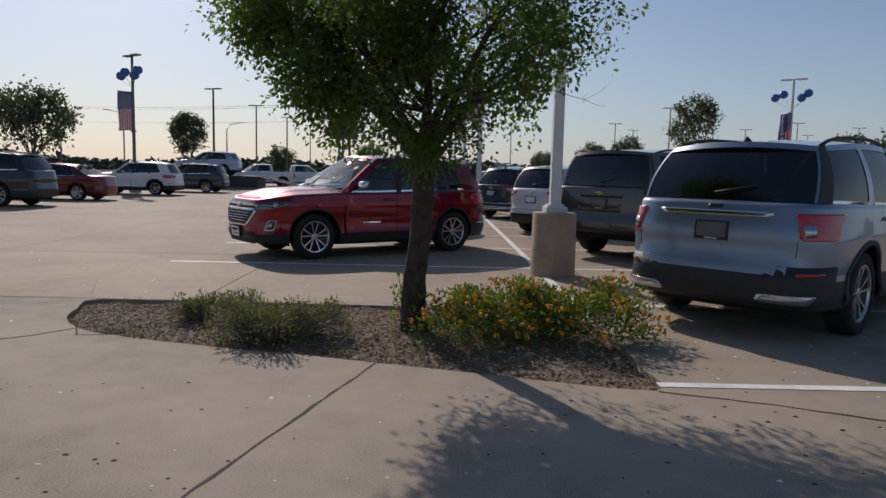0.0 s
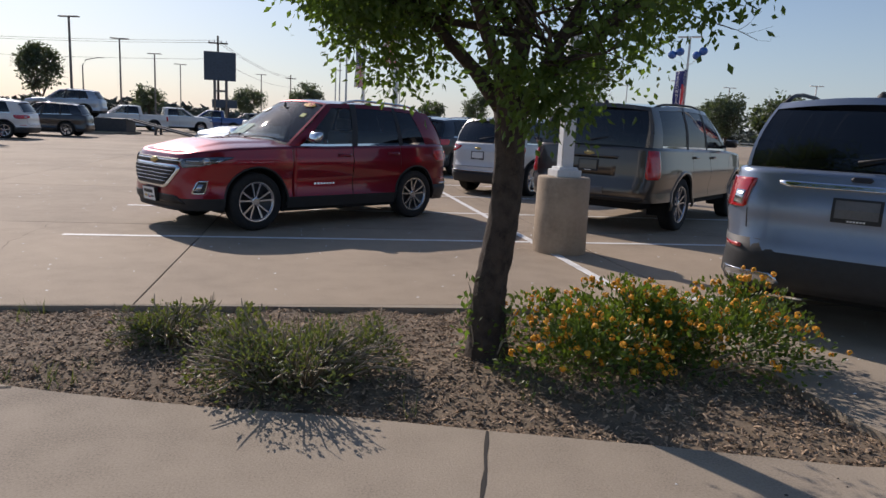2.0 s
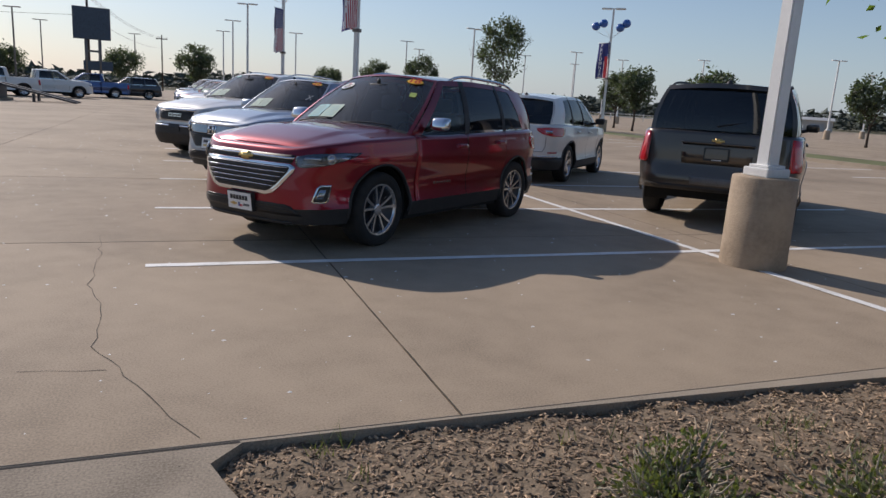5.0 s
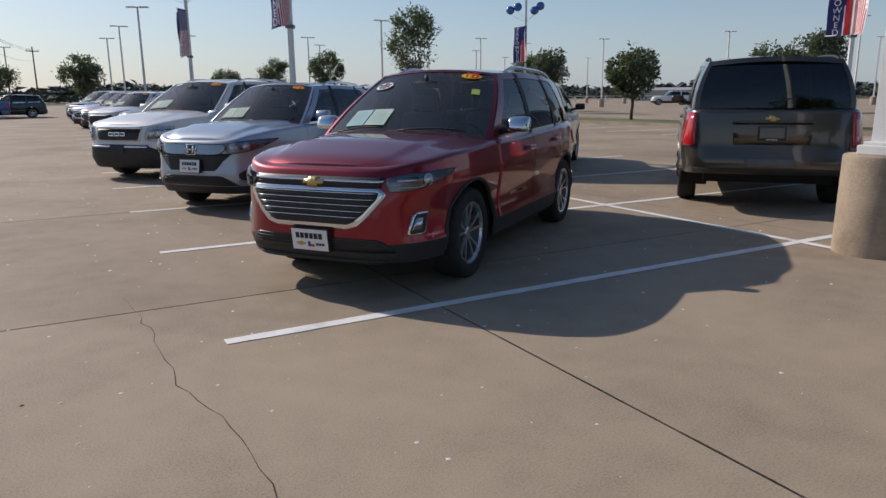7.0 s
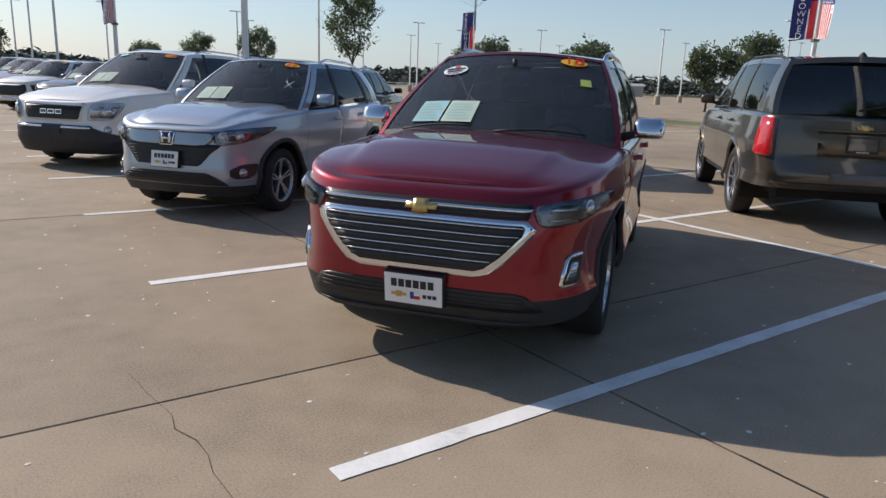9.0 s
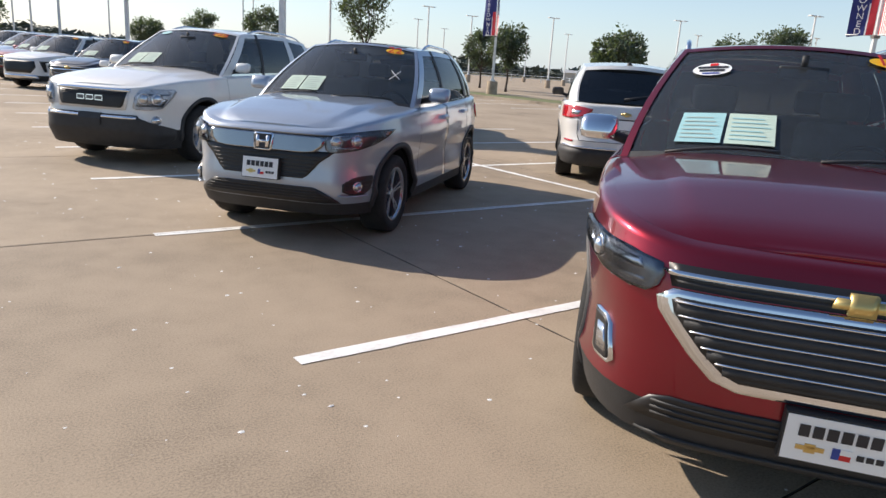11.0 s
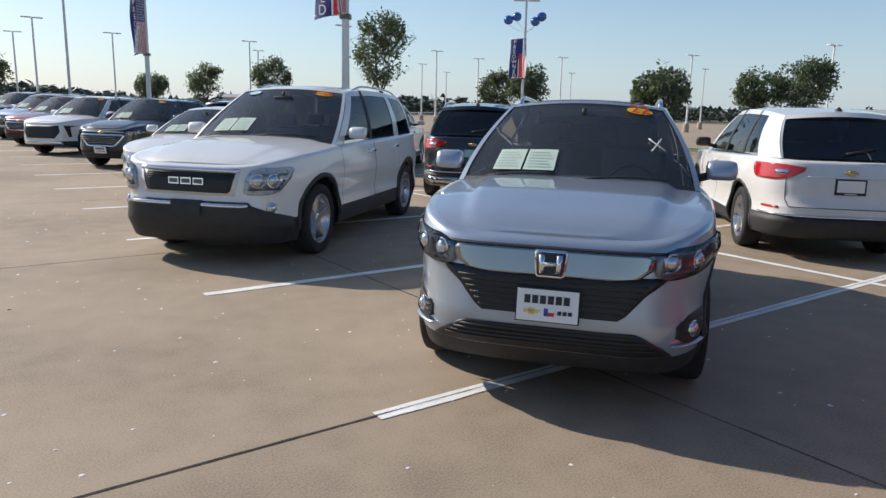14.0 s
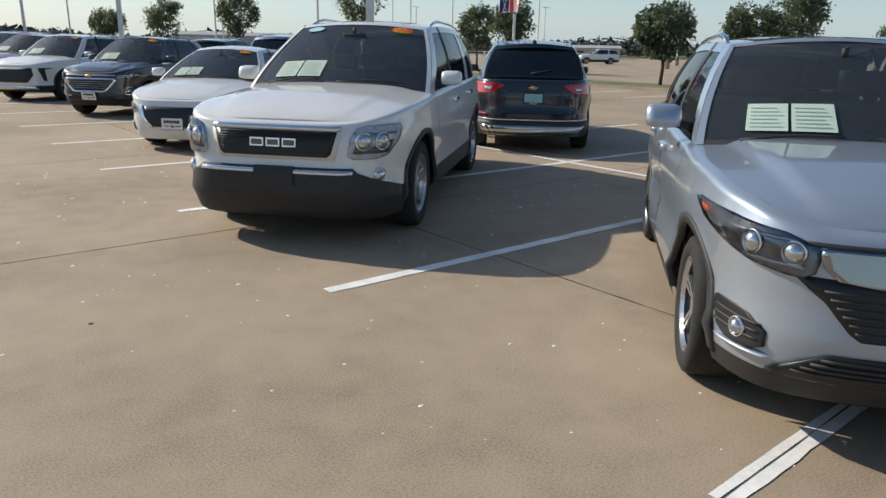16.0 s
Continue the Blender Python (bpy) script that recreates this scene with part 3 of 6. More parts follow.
        if detail:
            for xd in P["doors"][1:]:
                s1 = sh.s_at(xd + 0.05)
                zz = sh.top(xd) - 0.12
                a, c = sorted((s1, s1 - 0.2))
                patch("door_handle", sh, [(zz, sg * a, sg * c), (zz + 0.035, sg * a, sg * c)][:: 1], 0.035, P.get("handle", body_paint), car, n=4)
            for xw in (P["xf"], P["xr"]):
                R0 = P["r"] + P.get("gap", 0.065) - 0.003
                R1 = R0 + P.get("lip", 0.05)
                G = []
                for a in np.linspace(-0.12, math.pi + 0.12, 25):
                    row = []
                    for R, o in ((R0, -0.02), (R0, 0.010), (R1, 0.010), (R1, -0.006)):
                        xx, zz = xw + R * math.cos(a), P["r"] + R * math.sin(a)
                        p = sh.pt(sh.s_at(xx), max(zz, 0.2), o)
                        row.append((xx, sg * p.y, zz))
                    G.append(row)
                V, F = grid(G)
                mesh("arch_trim", V, F if sg > 0 else [f[::-1] for f in F], P.get("arch", BLACK), car)
    car_shells[car.name] = (sh, side_pt, base, head, P)
    return car


car_shells = {}


def screen_point(P, base, head, q, t, off=0.006):
    """A point on the windscreen."""
    a, b = base(P["cowl"]), head(P["rx"][0])
    bb, bt = P.get("bow", (0.16, 0.10))
    lo = Vector((a.x + bb * (1 - q * q), a.y * q, a.z + P["hood_crown"] * 0.75 * (1 - abs(q) ** 2.6)))
    hi = Vector((b.x + bt * (1 - q * q), b.y * q, b.z + 0.045 * (1 - q * q)))
    p = lo.lerp(hi, t)
    p.x += 0.05 * t * (1 - t) * 2 + off
    p.y += math.copysign(0.15 * t * (1 - t) * q * q, q)
    p.z += off
    return p


def screen_sheet(nm, car, q0, q1, t0, t1, material, off=0.006, ellipse=False, label=""):
    sh, side_pt, base, head, P = car_shells[car.name]
    if ellipse:
        c = screen_point(P, base, head, (q0 + q1) / 2, (t0 + t1) / 2, off)
        V = [screen_point(P, base, head, (q0 + q1) / 2 + (q1 - q0) / 2 * math.cos(a), (t0 + t1) / 2 + (t1 - t0) / 2 * math.sin(a), off) for a in np.linspace(0, 2 * math.pi, 25)[:-1]]
        return mesh(nm, V + [c], [(i, (i + 1) % 24, 24) for i in range(24)], material, car, label)
    G = [[screen_point(P, base, head, q0 + (q1 - q0) * i / 5, t0 + (t1 - t0) * j / 4, off) for j in range(5)] for i in range(6)]
    V, F = grid(G)
    return mesh(nm, V, F, material, car, label)


def screen_items(car, year, papers=True):
    """Stickers and papers at the windscreen, wipers under it."""
    sh, side_pt, base, head, P = car_shells[car.name]
    if papers:
        for k, (q0, q1) in enumerate(((-0.72, -0.47), (-0.45, -0.18))):
            sheet = screen_sheet("paper", car, q0, q1, 0.12, 0.36, PAPER_BLUE if k == 0 and papers == 2 else PAPER, 0.003, label="pale printed window paper")
            for r in range(6):
                g = screen_sheet("print_line", car, q0 + 0.02, q1 - 0.03 - 0.02 * (r % 3), 0.15 + r * 0.033, 0.158 + r * 0.033, PAPER_BLUE if papers == 2 and k else LINE_GREY, 0.005)
                g.parent = sheet
    if year:
        st = screen_sheet("year_sticker", car, 0.50, 0.80, 0.86, 0.945, ORANGE, 0.004, True, "orange oval sticker with the year in red")
        c = screen_point(P, base, head, 0.65, 0.9025, 0.008)
        d = screen_point(P, base, head, 0.65, 0.94, 0.008) - c
        e = screen_point(P, base, head, 0.75, 0.9025, 0.008) - c
        up, rt = d.normalized(), e.normalized()
        n = rt.cross(up).normalized()
        up = n.cross(rt)
        R = Matrix((rt, up, n)).transposed().to_4x4()
        text_mesh("year_number", year, 0.15 if len(year) < 3 else 0.115, INK_RED, st, Matrix.Translation(c + n * 0.006) @ R)
    for q0, q1 in ((-0.75, -0.15), (0.05, 0.75)):
        pts = [screen_point(P, base, head, q0 + (q1 - q0) * k / 6, 0.02 + 0.05 * math.sin(k / 6 * 2.2), 0.014) for k in range(7)]
        V, F = tube(pts, [0.008] * 7, 5)
        mesh("wiper", V, F, BLACK, car)


class Flat:
    """A plane that leans like the body between two heights on its centre line."""
    def __init__(self, sh, z0, z1):
        self.a, self.b, self.z0, self.z1 = sh.pt(0, z0), sh.pt(0, z1), z0, z1

    def pt(self, s, z, off=0.0, rear=False):
        p = self.a.lerp(self.b, (z - self.z0) / (self.z1 - self.z0))
        return Vector((p.x + off, s, p.z))


def dealer_plate(car, z, s0=-0.155, s1=0.155, frame_only=False, rear=False, off=0.02, h=0.155):
    """The dealer's plate: white card with a row of dark marks, a gold and a flag-coloured mark beneath."""
    sh = car_shells[car.name][0]
    if frame_only:
        fr_ = patch("plate_frame", sh, [(z, s0, s1), (z + h, s0, s1)], off, BLACK, car, rear=rear, n=4, smooth=False)
        g = patch("plate_card", sh, [(z + 0.03, s0 + 0.02, s1 - 0.02), (z + h - 0.015, s0 + 0.02, s1 - 0.02)], off + 0.004, frame_only, car, rear=rear, n=4, smooth=False)
        for k in range(6):
            b = patch("mark", sh, [(z + 0.008, -0.06 + k * 0.02, -0.046 + k * 0.02), (z + 0.02, -0.06 + k * 0.02, -0.046 + k * 0.02)], off + 0.003, PLATE, car, rear=rear, n=1, sub=1, smooth=False)
            b.parent = fr_
        return
    sh = Flat(sh, z, z + h)
    patch("plate_holder", sh, [(z - 0.006, s0 - 0.006, s1 + 0.006), (z + h + 0.006, s0 - 0.006, s1 + 0.006)], off - 0.004, BLACK, car, n=4, smooth=False)
    pl = patch("plate", sh, [(z, s0, s1), (z + h, s0, s1)], off, PLATE, car, n=4, back=off - 0.003, label="white dealer plate with dark block marks", smooth=False)
    w = (s1 - s0)
    def mark(a, b, z0, z1, m_):
        o = patch("mark", sh, [(z0, a, b), (z1, a, b)], off + 0.003, m_, car, n=1, sub=1, smooth=False)
        o.parent = pl
    for k in range(6):
        mark(-w * 0.38 + k * w * 0.128, -w * 0.38 + k * w * 0.128 + w * 0.098, z + h * 0.56, z + h * 0.82, INK)
    mark(-w * 0.38, -w * 0.12, z + h * 0.26, z + h * 0.36, GOLD)
    mark(-w * 0.30, -w * 0.20, z + h * 0.21, z + h * 0.41, GOLD)
    mark(-w * 0.05, w * 0.02, z + h * 0.18, z + h * 0.42, INK_BLUE)
    mark(w * 0.02, w * 0.12, z + h * 0.30, z + h * 0.42, PLATE)
    mark(w * 0.02, w * 0.12, z + h * 0.18, z + h * 0.30, INK_RED)
    for k in range(3):
        mark(w * (0.17 + k * 0.085), w * (0.235 + k * 0.085), z + h * 0.24, z + h * 0.36, INK)


def projector(car, s, z, r=0.045, material=None, rear=False, depth=0.0):
    """A round lamp unit set into the body: ring and domed lens."""
    sh = car_shells[car.name][0]
    c = sh.pt(s, z, 0.006 + depth, rear)
    n = (sh.pt(s, z, 0.1, rear) - sh.pt(s, z, 0, rear)).normalized()
    q = n.to_track_quat("Z", "Y").to_matrix().to_4x4()
    V, F = lathe([(r * 1.2, -0.02), (r * 1.2, 0.008), (r * 1.05, 0.012), (r * 0.98, 0.0)], 20)
    o = mesh("lamp_ring", V, F, CHROME, car)
    o.matrix_basis = Matrix.Translation(c) @ q
    V, F = lathe([(r, -0.005), (r * 0.85, 0.014), (r * 0.5, 0.024), (0.001, 0.028)], 20)
    o = mesh("lamp_bulb", V, F, material or LAMP_IN, car)
    o.matrix_basis = Matrix.Translation(c) @ q


def headlamps(car, rows, inner, bulbs, amber=None, housing=None):
    sh = car_shells[car.name][0]
    both("headlamp", sh, rows, 0.008, housing or LAMP_BOX, car, n=14)
    for rw in inner:
        both("lamp_reflector", sh, rw, 0.012, LAMP_IN, car, n=14)
    if amber:
        both("side_marker", sh, amber, 0.014, LAMP_AMBER, car)
    for s, z, r in bulbs:
        for sg in (1, -1):
            projector(car, sg * s, z, r)
    both("lamp_cover", sh, rows, 0.022, LENS, car, n=14)


def bars(sh, car, z0, z1, n, half, material=CHROME, off=0.012, t=0.012, sag=0.0):
    """Bars across the front, each its own piece."""
    for k in range(n):
        z = z0 + (z1 - z0) * (k + 0.5) / n
        h = half(z)
        patch("grille_bar", sh, [(z - t / 2, -h, h), (z + t / 2, -h, h)], off, material, car, n=14, sub=1)


def bow_tie(sh, car, z, k=1.0, rear=False, off=0.02):
    a = patch("badge", sh, [(z - 0.016 * k, -0.085 * k, 0.085 * k), (z + 0.016 * k, -0.075 * k, 0.095 * k)], off, GOLD, car, rear=rear, n=4, label="gold metal badge")
    b = patch("badge_centre", sh, [(z - 0.032 * k, -0.042 * k, 0.036 * k), (z + 0.032 * k, -0.036 * k, 0.042 * k)], off + 0.003, GOLD, car, rear=rear, n=4)
    b.parent = a
# ---- ground ----
LOT_Y = -3.15
SLAB = 4.572
ground = mesh("ground", [(-2500, -2500, -0.14), (2500, -2500, -0.14), (2500, 2500, -0.14), (-2500, 2500, -0.14)], [(0, 1, 2, 3)], FIELD)
tagged(ground, "dry field and soil reaching the horizon", "ground", kind="structure")

BED = [(0.48, -3.17), (0.48, -3.7), (0.60, -4.12), (0.88, -4.50), (1.25, -4.74), (2.1, -5.03), (2.88, -5.23), (3.55, -5.44), (4.30, -5.66), (5.45, -5.98), (5.51, -5.4), (5.53, -4.6), (5.46, -3.95), (5.2, -3.55), (4.8, -3.34), (4.2, -3.26), (2.2, -3.19)]
def smooth_loop(pts, k=3):
    out = []
    n = len(pts)
    for i in range(n):
        p0, p1, p2, p3 = (Vector((*pts[(i + d) % n], 0)) for d in (-1, 0, 1, 2))
        for j in range(k):
            t = j / k
            v = 0.5 * ((2 * p1) + (p2 - p0) * t + (2 * p0 - 5 * p1 + 4 * p2 - p3) * t * t + (3 * p1 - p0 - 3 * p2 + p3) * t ** 3)
            out.append((v.x, min(v.y, LOT_Y - 0.02)))
    return out
bed_loop = smooth_loop(BED)

# walk with the opening of the bed
bm = bmesh.new()
outer = [bm.verts.new(v) for v in ((-45, -60, 0), (60, -60, 0), (60, LOT_Y, 0), (-45, LOT_Y, 0))]
inner = [bm.verts.new((x, y, 0)) for x, y in bed_loop]
edges = [bm.edges.new((lp[i], lp[(i + 1) % len(lp)])) for lp in (outer, inner) for i in range(len(lp))]
bmesh.ops.triangle_fill(bm, use_beauty=True, edges=edges)
low = [bm.verts.new((x * 1.0, y, -0.135)) for x, y in bed_loop]
for i in range(len(inner)):
    j = (i + 1) % len(inner)
    bm.faces.new((inner[i], inner[j], low[j], low[i]))
bmesh.ops.recalc_face_normals(bm, faces=bm.faces)
pavement = part("pavement", bm, CONCRETE_WALK, None)
for p in pavement.data.polygons:
    if abs(p.normal.z) > 0.9 and p.normal.z < 0:
        p.flip()
tagged(pavement, "worn tan concrete walk round the planting bed", "pavement", kind="structure")


def strip(name, pts, w, material, parent, z=0.003, wob=0.0, ragged=0.0):
    """A thin ribbon on the ground along points."""
    rng = random.Random(len(pts) * 31 + int(pts[0][0] * 100))
    P = []
    for a, b in zip(pts[:-1], pts[1:]):
        d = math.dist(a, b)
        k = max(1, int(d / (0.12 if wob else 3)))
        P += [(a[0] + (b[0] - a[0]) * i / k, a[1] + (b[1] - a[1]) * i / k) for i in range(k)]
    P.append(pts[-1])
    V, F = [], []
    for i, p in enumerate(P):
        a, b = P[max(i - 1, 0)], P[min(i + 1, len(P) - 1)]
        d = Vector((b[0] - a[0], b[1] - a[1])).normalized()
        n = Vector((-d.y, d.x))
        o = rng.uniform(-wob, wob)
        h = w / 2 * (1 + rng.uniform(-ragged, ragged))
        for sgn in (1, -1):
            V.append((p[0] + n.x * (o + sgn * h), p[1] + n.y * (o + sgn * h), z))
    for i in range(len(P) - 1):
        F.append((2 * i, 2 * i + 1, 2 * i + 3, 2 * i + 2))
    return mesh(name, V, F, material, parent, smooth=False)


for pts, w in (([(3.56, -5.45), (3.28, -6.4), (2.92, -7.65), (2.3, -9.8), (1.5, -12.7)], 0.018), ([(0.90, -4.55), (0.66, -4.86), (0.48, -5.0), (-0.6, -5.4), (-3.5, -6.5)], 0.022), ([(5.46, -6.0), (6.1, -6.22), (6.7, -6.5), (8.7, -7.3), (14, -9.4)], 0.022), ([(0.89, -4.52), (1.03, -4.78), (1.27, -4.76)], 0.02), ([(-45, LOT_Y - 0.012), (0.47, LOT_Y - 0.012)], 0.016), ([(5.3, LOT_Y - 0.012), (60, LOT_Y - 0.012)], 0.016)):
    strip("pavement_joint", pts, w, SEAL, pavement, 0.002, 0.006 if w > 0.017 else 0, 0.4)

# parking field of slabs: near ones singly, far ones in one sheet
lot = mesh("parking_field", [(-60, LOT_Y, -0.06), (150, LOT_Y, -0.06), (150, 180, -0.06), (-60, 180, -0.06)], [(0, 1, 2, 3)], SEAL)
tagged(lot, "tan concrete parking field with dark joints between slabs", "parking lot", kind="structure")
def slab_mesh(w, d, name="slab"):
    g, b, h = 0.004, 0.005, 0.055
    V, F = [], []
    for z, o in ((-h, g), (-b, g), (0, g + b)):
        V += [(o, o, z), (w - o, o, z), (w - o, d - o, z), (o, d - o, z)]
    for k in range(2):
        for i in range(4):
            j = (i + 1) % 4
            F.append((k * 4 + i, k * 4 + j, k * 4 + 4 + j, k * 4 + 4 + i))
    F.append((8, 9, 10, 11))
    return V, F
X0 = 1.46
ys = [LOT_Y, 0.85] + [0.92 + SLAB * k for k in range(1, 38)]
slab_a, slab_b = {}, None
far_V, far_F = [], []
for i in range(-13, 32):
    for j in range(len(ys) - 1):
        x, y, d = X0 + SLAB * i, ys[j], ys[j + 1] - ys[j]
        if -3 <= i <= 4 and j < 11:
            k = round(d, 3)
            if k not in slab_a:
                V, F = slab_mesh(SLAB, d)
                o = mesh("slab", V, F, CONCRETE, lot, smooth=False)
                slab_a[k] = o.data
                o.location = (x, y, 0)
            else:
                shared("slab", slab_a[k], lot, pose(x, y, 0))
        else:
            V, F = slab_mesh(SLAB, d)
            n = len(far_V)
            far_V += [(v[0] + x, v[1] + y, v[2]) for v in V]
            far_F += [tuple(a + n for a in f) for f in F]
tagged(mesh("far_slabs", far_V, far_F, CONCRETE, lot, smooth=False), kind="stuff")
for k, yj in enumerate((0.85, 0.92 + SLAB, 0.92 + 2 * SLAB)):
    strip("joint_filler", [(-20, yj), (12, yj)], 0.006, SEAL, lot, 0.0062 if k == 1 else 0.0015, 0.001, 0.5)
for xj in (X0 - SLAB, X0, X0 + SLAB):
    strip("joint_filler", [(xj, LOT_Y), (xj, 24)], 0.006, SEAL, lot, 0.002, 0.001, 0.5)
strip("crack", [(-0.44, 1.25), (-0.36, 0.3), (-0.34, -0.6), (-0.22, -1.2), (-0.2, -1.9), (0.0, -2.35), (0.15, -2.75), (0.3, -3.1)], 0.0035, SEAL, lot, 0.002, 0.02, 0.6)
strip("crack", [(-0.5, -2.2), (-0.1, -2.25)], 0.004, SEAL, lot, 0.002, 0.015, 0.6)

# painted lines
L9, DIV = 2.743, 5.50
paint_lines = thing("parking_lines", "worn white painted stall lines", "line marking", pose(0, 0, 0), kind="structure")
for k in range(0, 17):
    y = L9 * k
    strip("stall_line", [(0.0, y), (DIV * 2, y)] if k else [(0.0, -0.08), (DIV, -0.03)], 0.10, LINE, paint_lines, 0.004, 0.002, 0.06)
strip("stall_line", [(DIV, -0.03), (2 * DIV, -0.03)], 0.10, LINE, paint_lines, 0.004, 0.002, 0.06)
strip("divider_line", [(DIV, -3.9), (DIV, 44)], 0.10, LINE, paint_lines, 0.0055, 0.002, 0.06)
strip("stall_line", [(DIV, -2.95), (2 * DIV, -2.95)], 0.10, LINE, paint_lines, 0.004, 0.002, 0.06)
strip("stall_line", [(DIV, -5.85), (2 * DIV, -5.85)], 0.10, LINE, paint_lines, 0.004, 0.002, 0.06)
for k in range(12):
    strip("stall_line", [(-15.5, 10 + L9 * k), (-10.2, 10 + L9 * k)], 0.10, LINE, paint_lines, 0.004)
for k in range(10):
    strip("stall_line", [(18.2, 3 + L9 * k), (22.5, 3 + L9 * k)], 0.10, LINE, paint_lines, 0.004)

# litter: small pale and dark specks on the concrete
rng = random.Random(4)
V, F = [], []
for k in range(2600):
    x, y, r, z = rng.uniform(-5, 9), rng.uniform(-9, 16) if k < 1800 else rng.uniform(-9, -5), rng.uniform(0.004, 0.02) * rng.random() ** 0.5, 0.001
    if 0.3 < x < 5.4 and -6 < y < -3:
        continue
    n = len(V)
    a0, e = rng.uniform(0, 6), rng.uniform(0.4, 1)
    for i in range(5):
        a = a0 + i * 1.256
        V.append((x + r * math.cos(a), y + r * e * math.sin(a), z))
    V.append((x, y, z + r * 0.4))
    F += [(n + i, n + (i + 1) % 5, n + 5) for i in range(5)]
half = len(F) * 7 // 10
for nm, ff, m_ in (("pale_specks", F[:half], LINE), ("dark_specks", F[half:], SEAL)):
    tagged(mesh(nm, V, ff, m_), nm.replace("_", " ") + " of grit and dry droppings on concrete", "debris", kind="stuff")

# ---- planting bed ----
def inside(x, y, loop):
    r = False
    for (x1, y1), (x2, y2) in zip(loop, loop[1:] + loop[:1]):
        if (y1 > y) != (y2 > y) and x < (x2 - x1) * (y - y1) / (y2 - y1) + x1:
            r = not r
    return r
def edge_dist(x, y):
    return min(math.dist((x, y), p) for p in bed_loop)
def bed_z(x, y):
    e = min(1, edge_dist(x, y) / 0.7)
    return -0.055 + 0.075 * e + 0.02 * noise.noise((x * 2.2, y * 2.2, 0)) * e + 0.008 * noise.noise((x * 11, y * 11, 3))
G = [[(x, y, bed_z(x, y)) for y in np.linspace(-6.1, -3.1, 76)] for x in np.linspace(0.35, 5.65, 124)]
V, F = grid(G)
big = [(p[0] * 1.0, p[1]) for p in bed_loop]
F = [f[::-1] for f in F if any(inside(V[i][0], V[i][1], big) for i in f)]
bed = mesh("planting_bed", V, F, SOIL)
for v in bed.data.vertices:
    if not inside(v.co.x, v.co.y, big):
        v.co.z = min(v.co.z, -0.06)
tagged(bed, "dry brown planting bed of soil and mulch", "planting bed", kind="structure")
rng = random.Random(7)
V, F = [], []
for k in range(24000):
    x, y = rng.uniform(0.4, 5.55), rng.uniform(-6.0, -3.15)
    if not inside(x, y, big):
        continue
    z = bed_z(x, y) + rng.uniform(0.0, 0.012)
    l, w, h = rng.uniform(0.006, 0.024), rng.uniform(0.003, 0.009), rng.uniform(0.002, 0.007)
    R = Euler((rng.uniform(-0.6, 0.6), rng.uniform(-0.6, 0.6), rng.uniform(0, 6.28))).to_matrix()
    n = len(V)
    for c in ((-l, -w, 0), (l, -w * 0.6, 0), (l * 0.8, w, 0), (-l, w * 0.7, 0), (0, 0, h)):
        V.append(Vector((x, y, z)) + R @ Vector(c))
    F += [(n, n + 1, n + 4), (n + 1, n + 2, n + 4), (n + 2, n + 3, n + 4), (n + 3, n, n + 4)]
tagged(mesh("mulch_chips", V, F, CHIP, smooth=False), "grey-brown wood chips and gravel scattered over the bed", "mulch", kind="stuff")


def leaf_cloud(points, size, rng, droop=0.2):
    """Folded four-cornered leaves at (place, outward way)."""
    V, F = [], []
    for p, d in points:
        d = (Vector(d) + Vector((rng.gauss(0, 0.5), rng.gauss(0, 0.5), rng.gauss(0, 0.5) - droop))).normalized()
        s = d.cross(Vector((rng.gauss(0, 1), rng.gauss(0, 1), rng.gauss(0, 1)))).normalized()
        n = d.cross(s)
        l = size * rng.uniform(0.65, 1.25)
        w = l * 0.27
        k = len(V)
        p = Vector(p)
        V += [p, p + d * l * 0.5 + s * w + n * w * 0.35, p + d * l, p + d * l * 0.5 - s * w + n * w * 0.35]
        F += [(k, k + 1, k + 2), (k, k + 2, k + 3)]
    return V, F


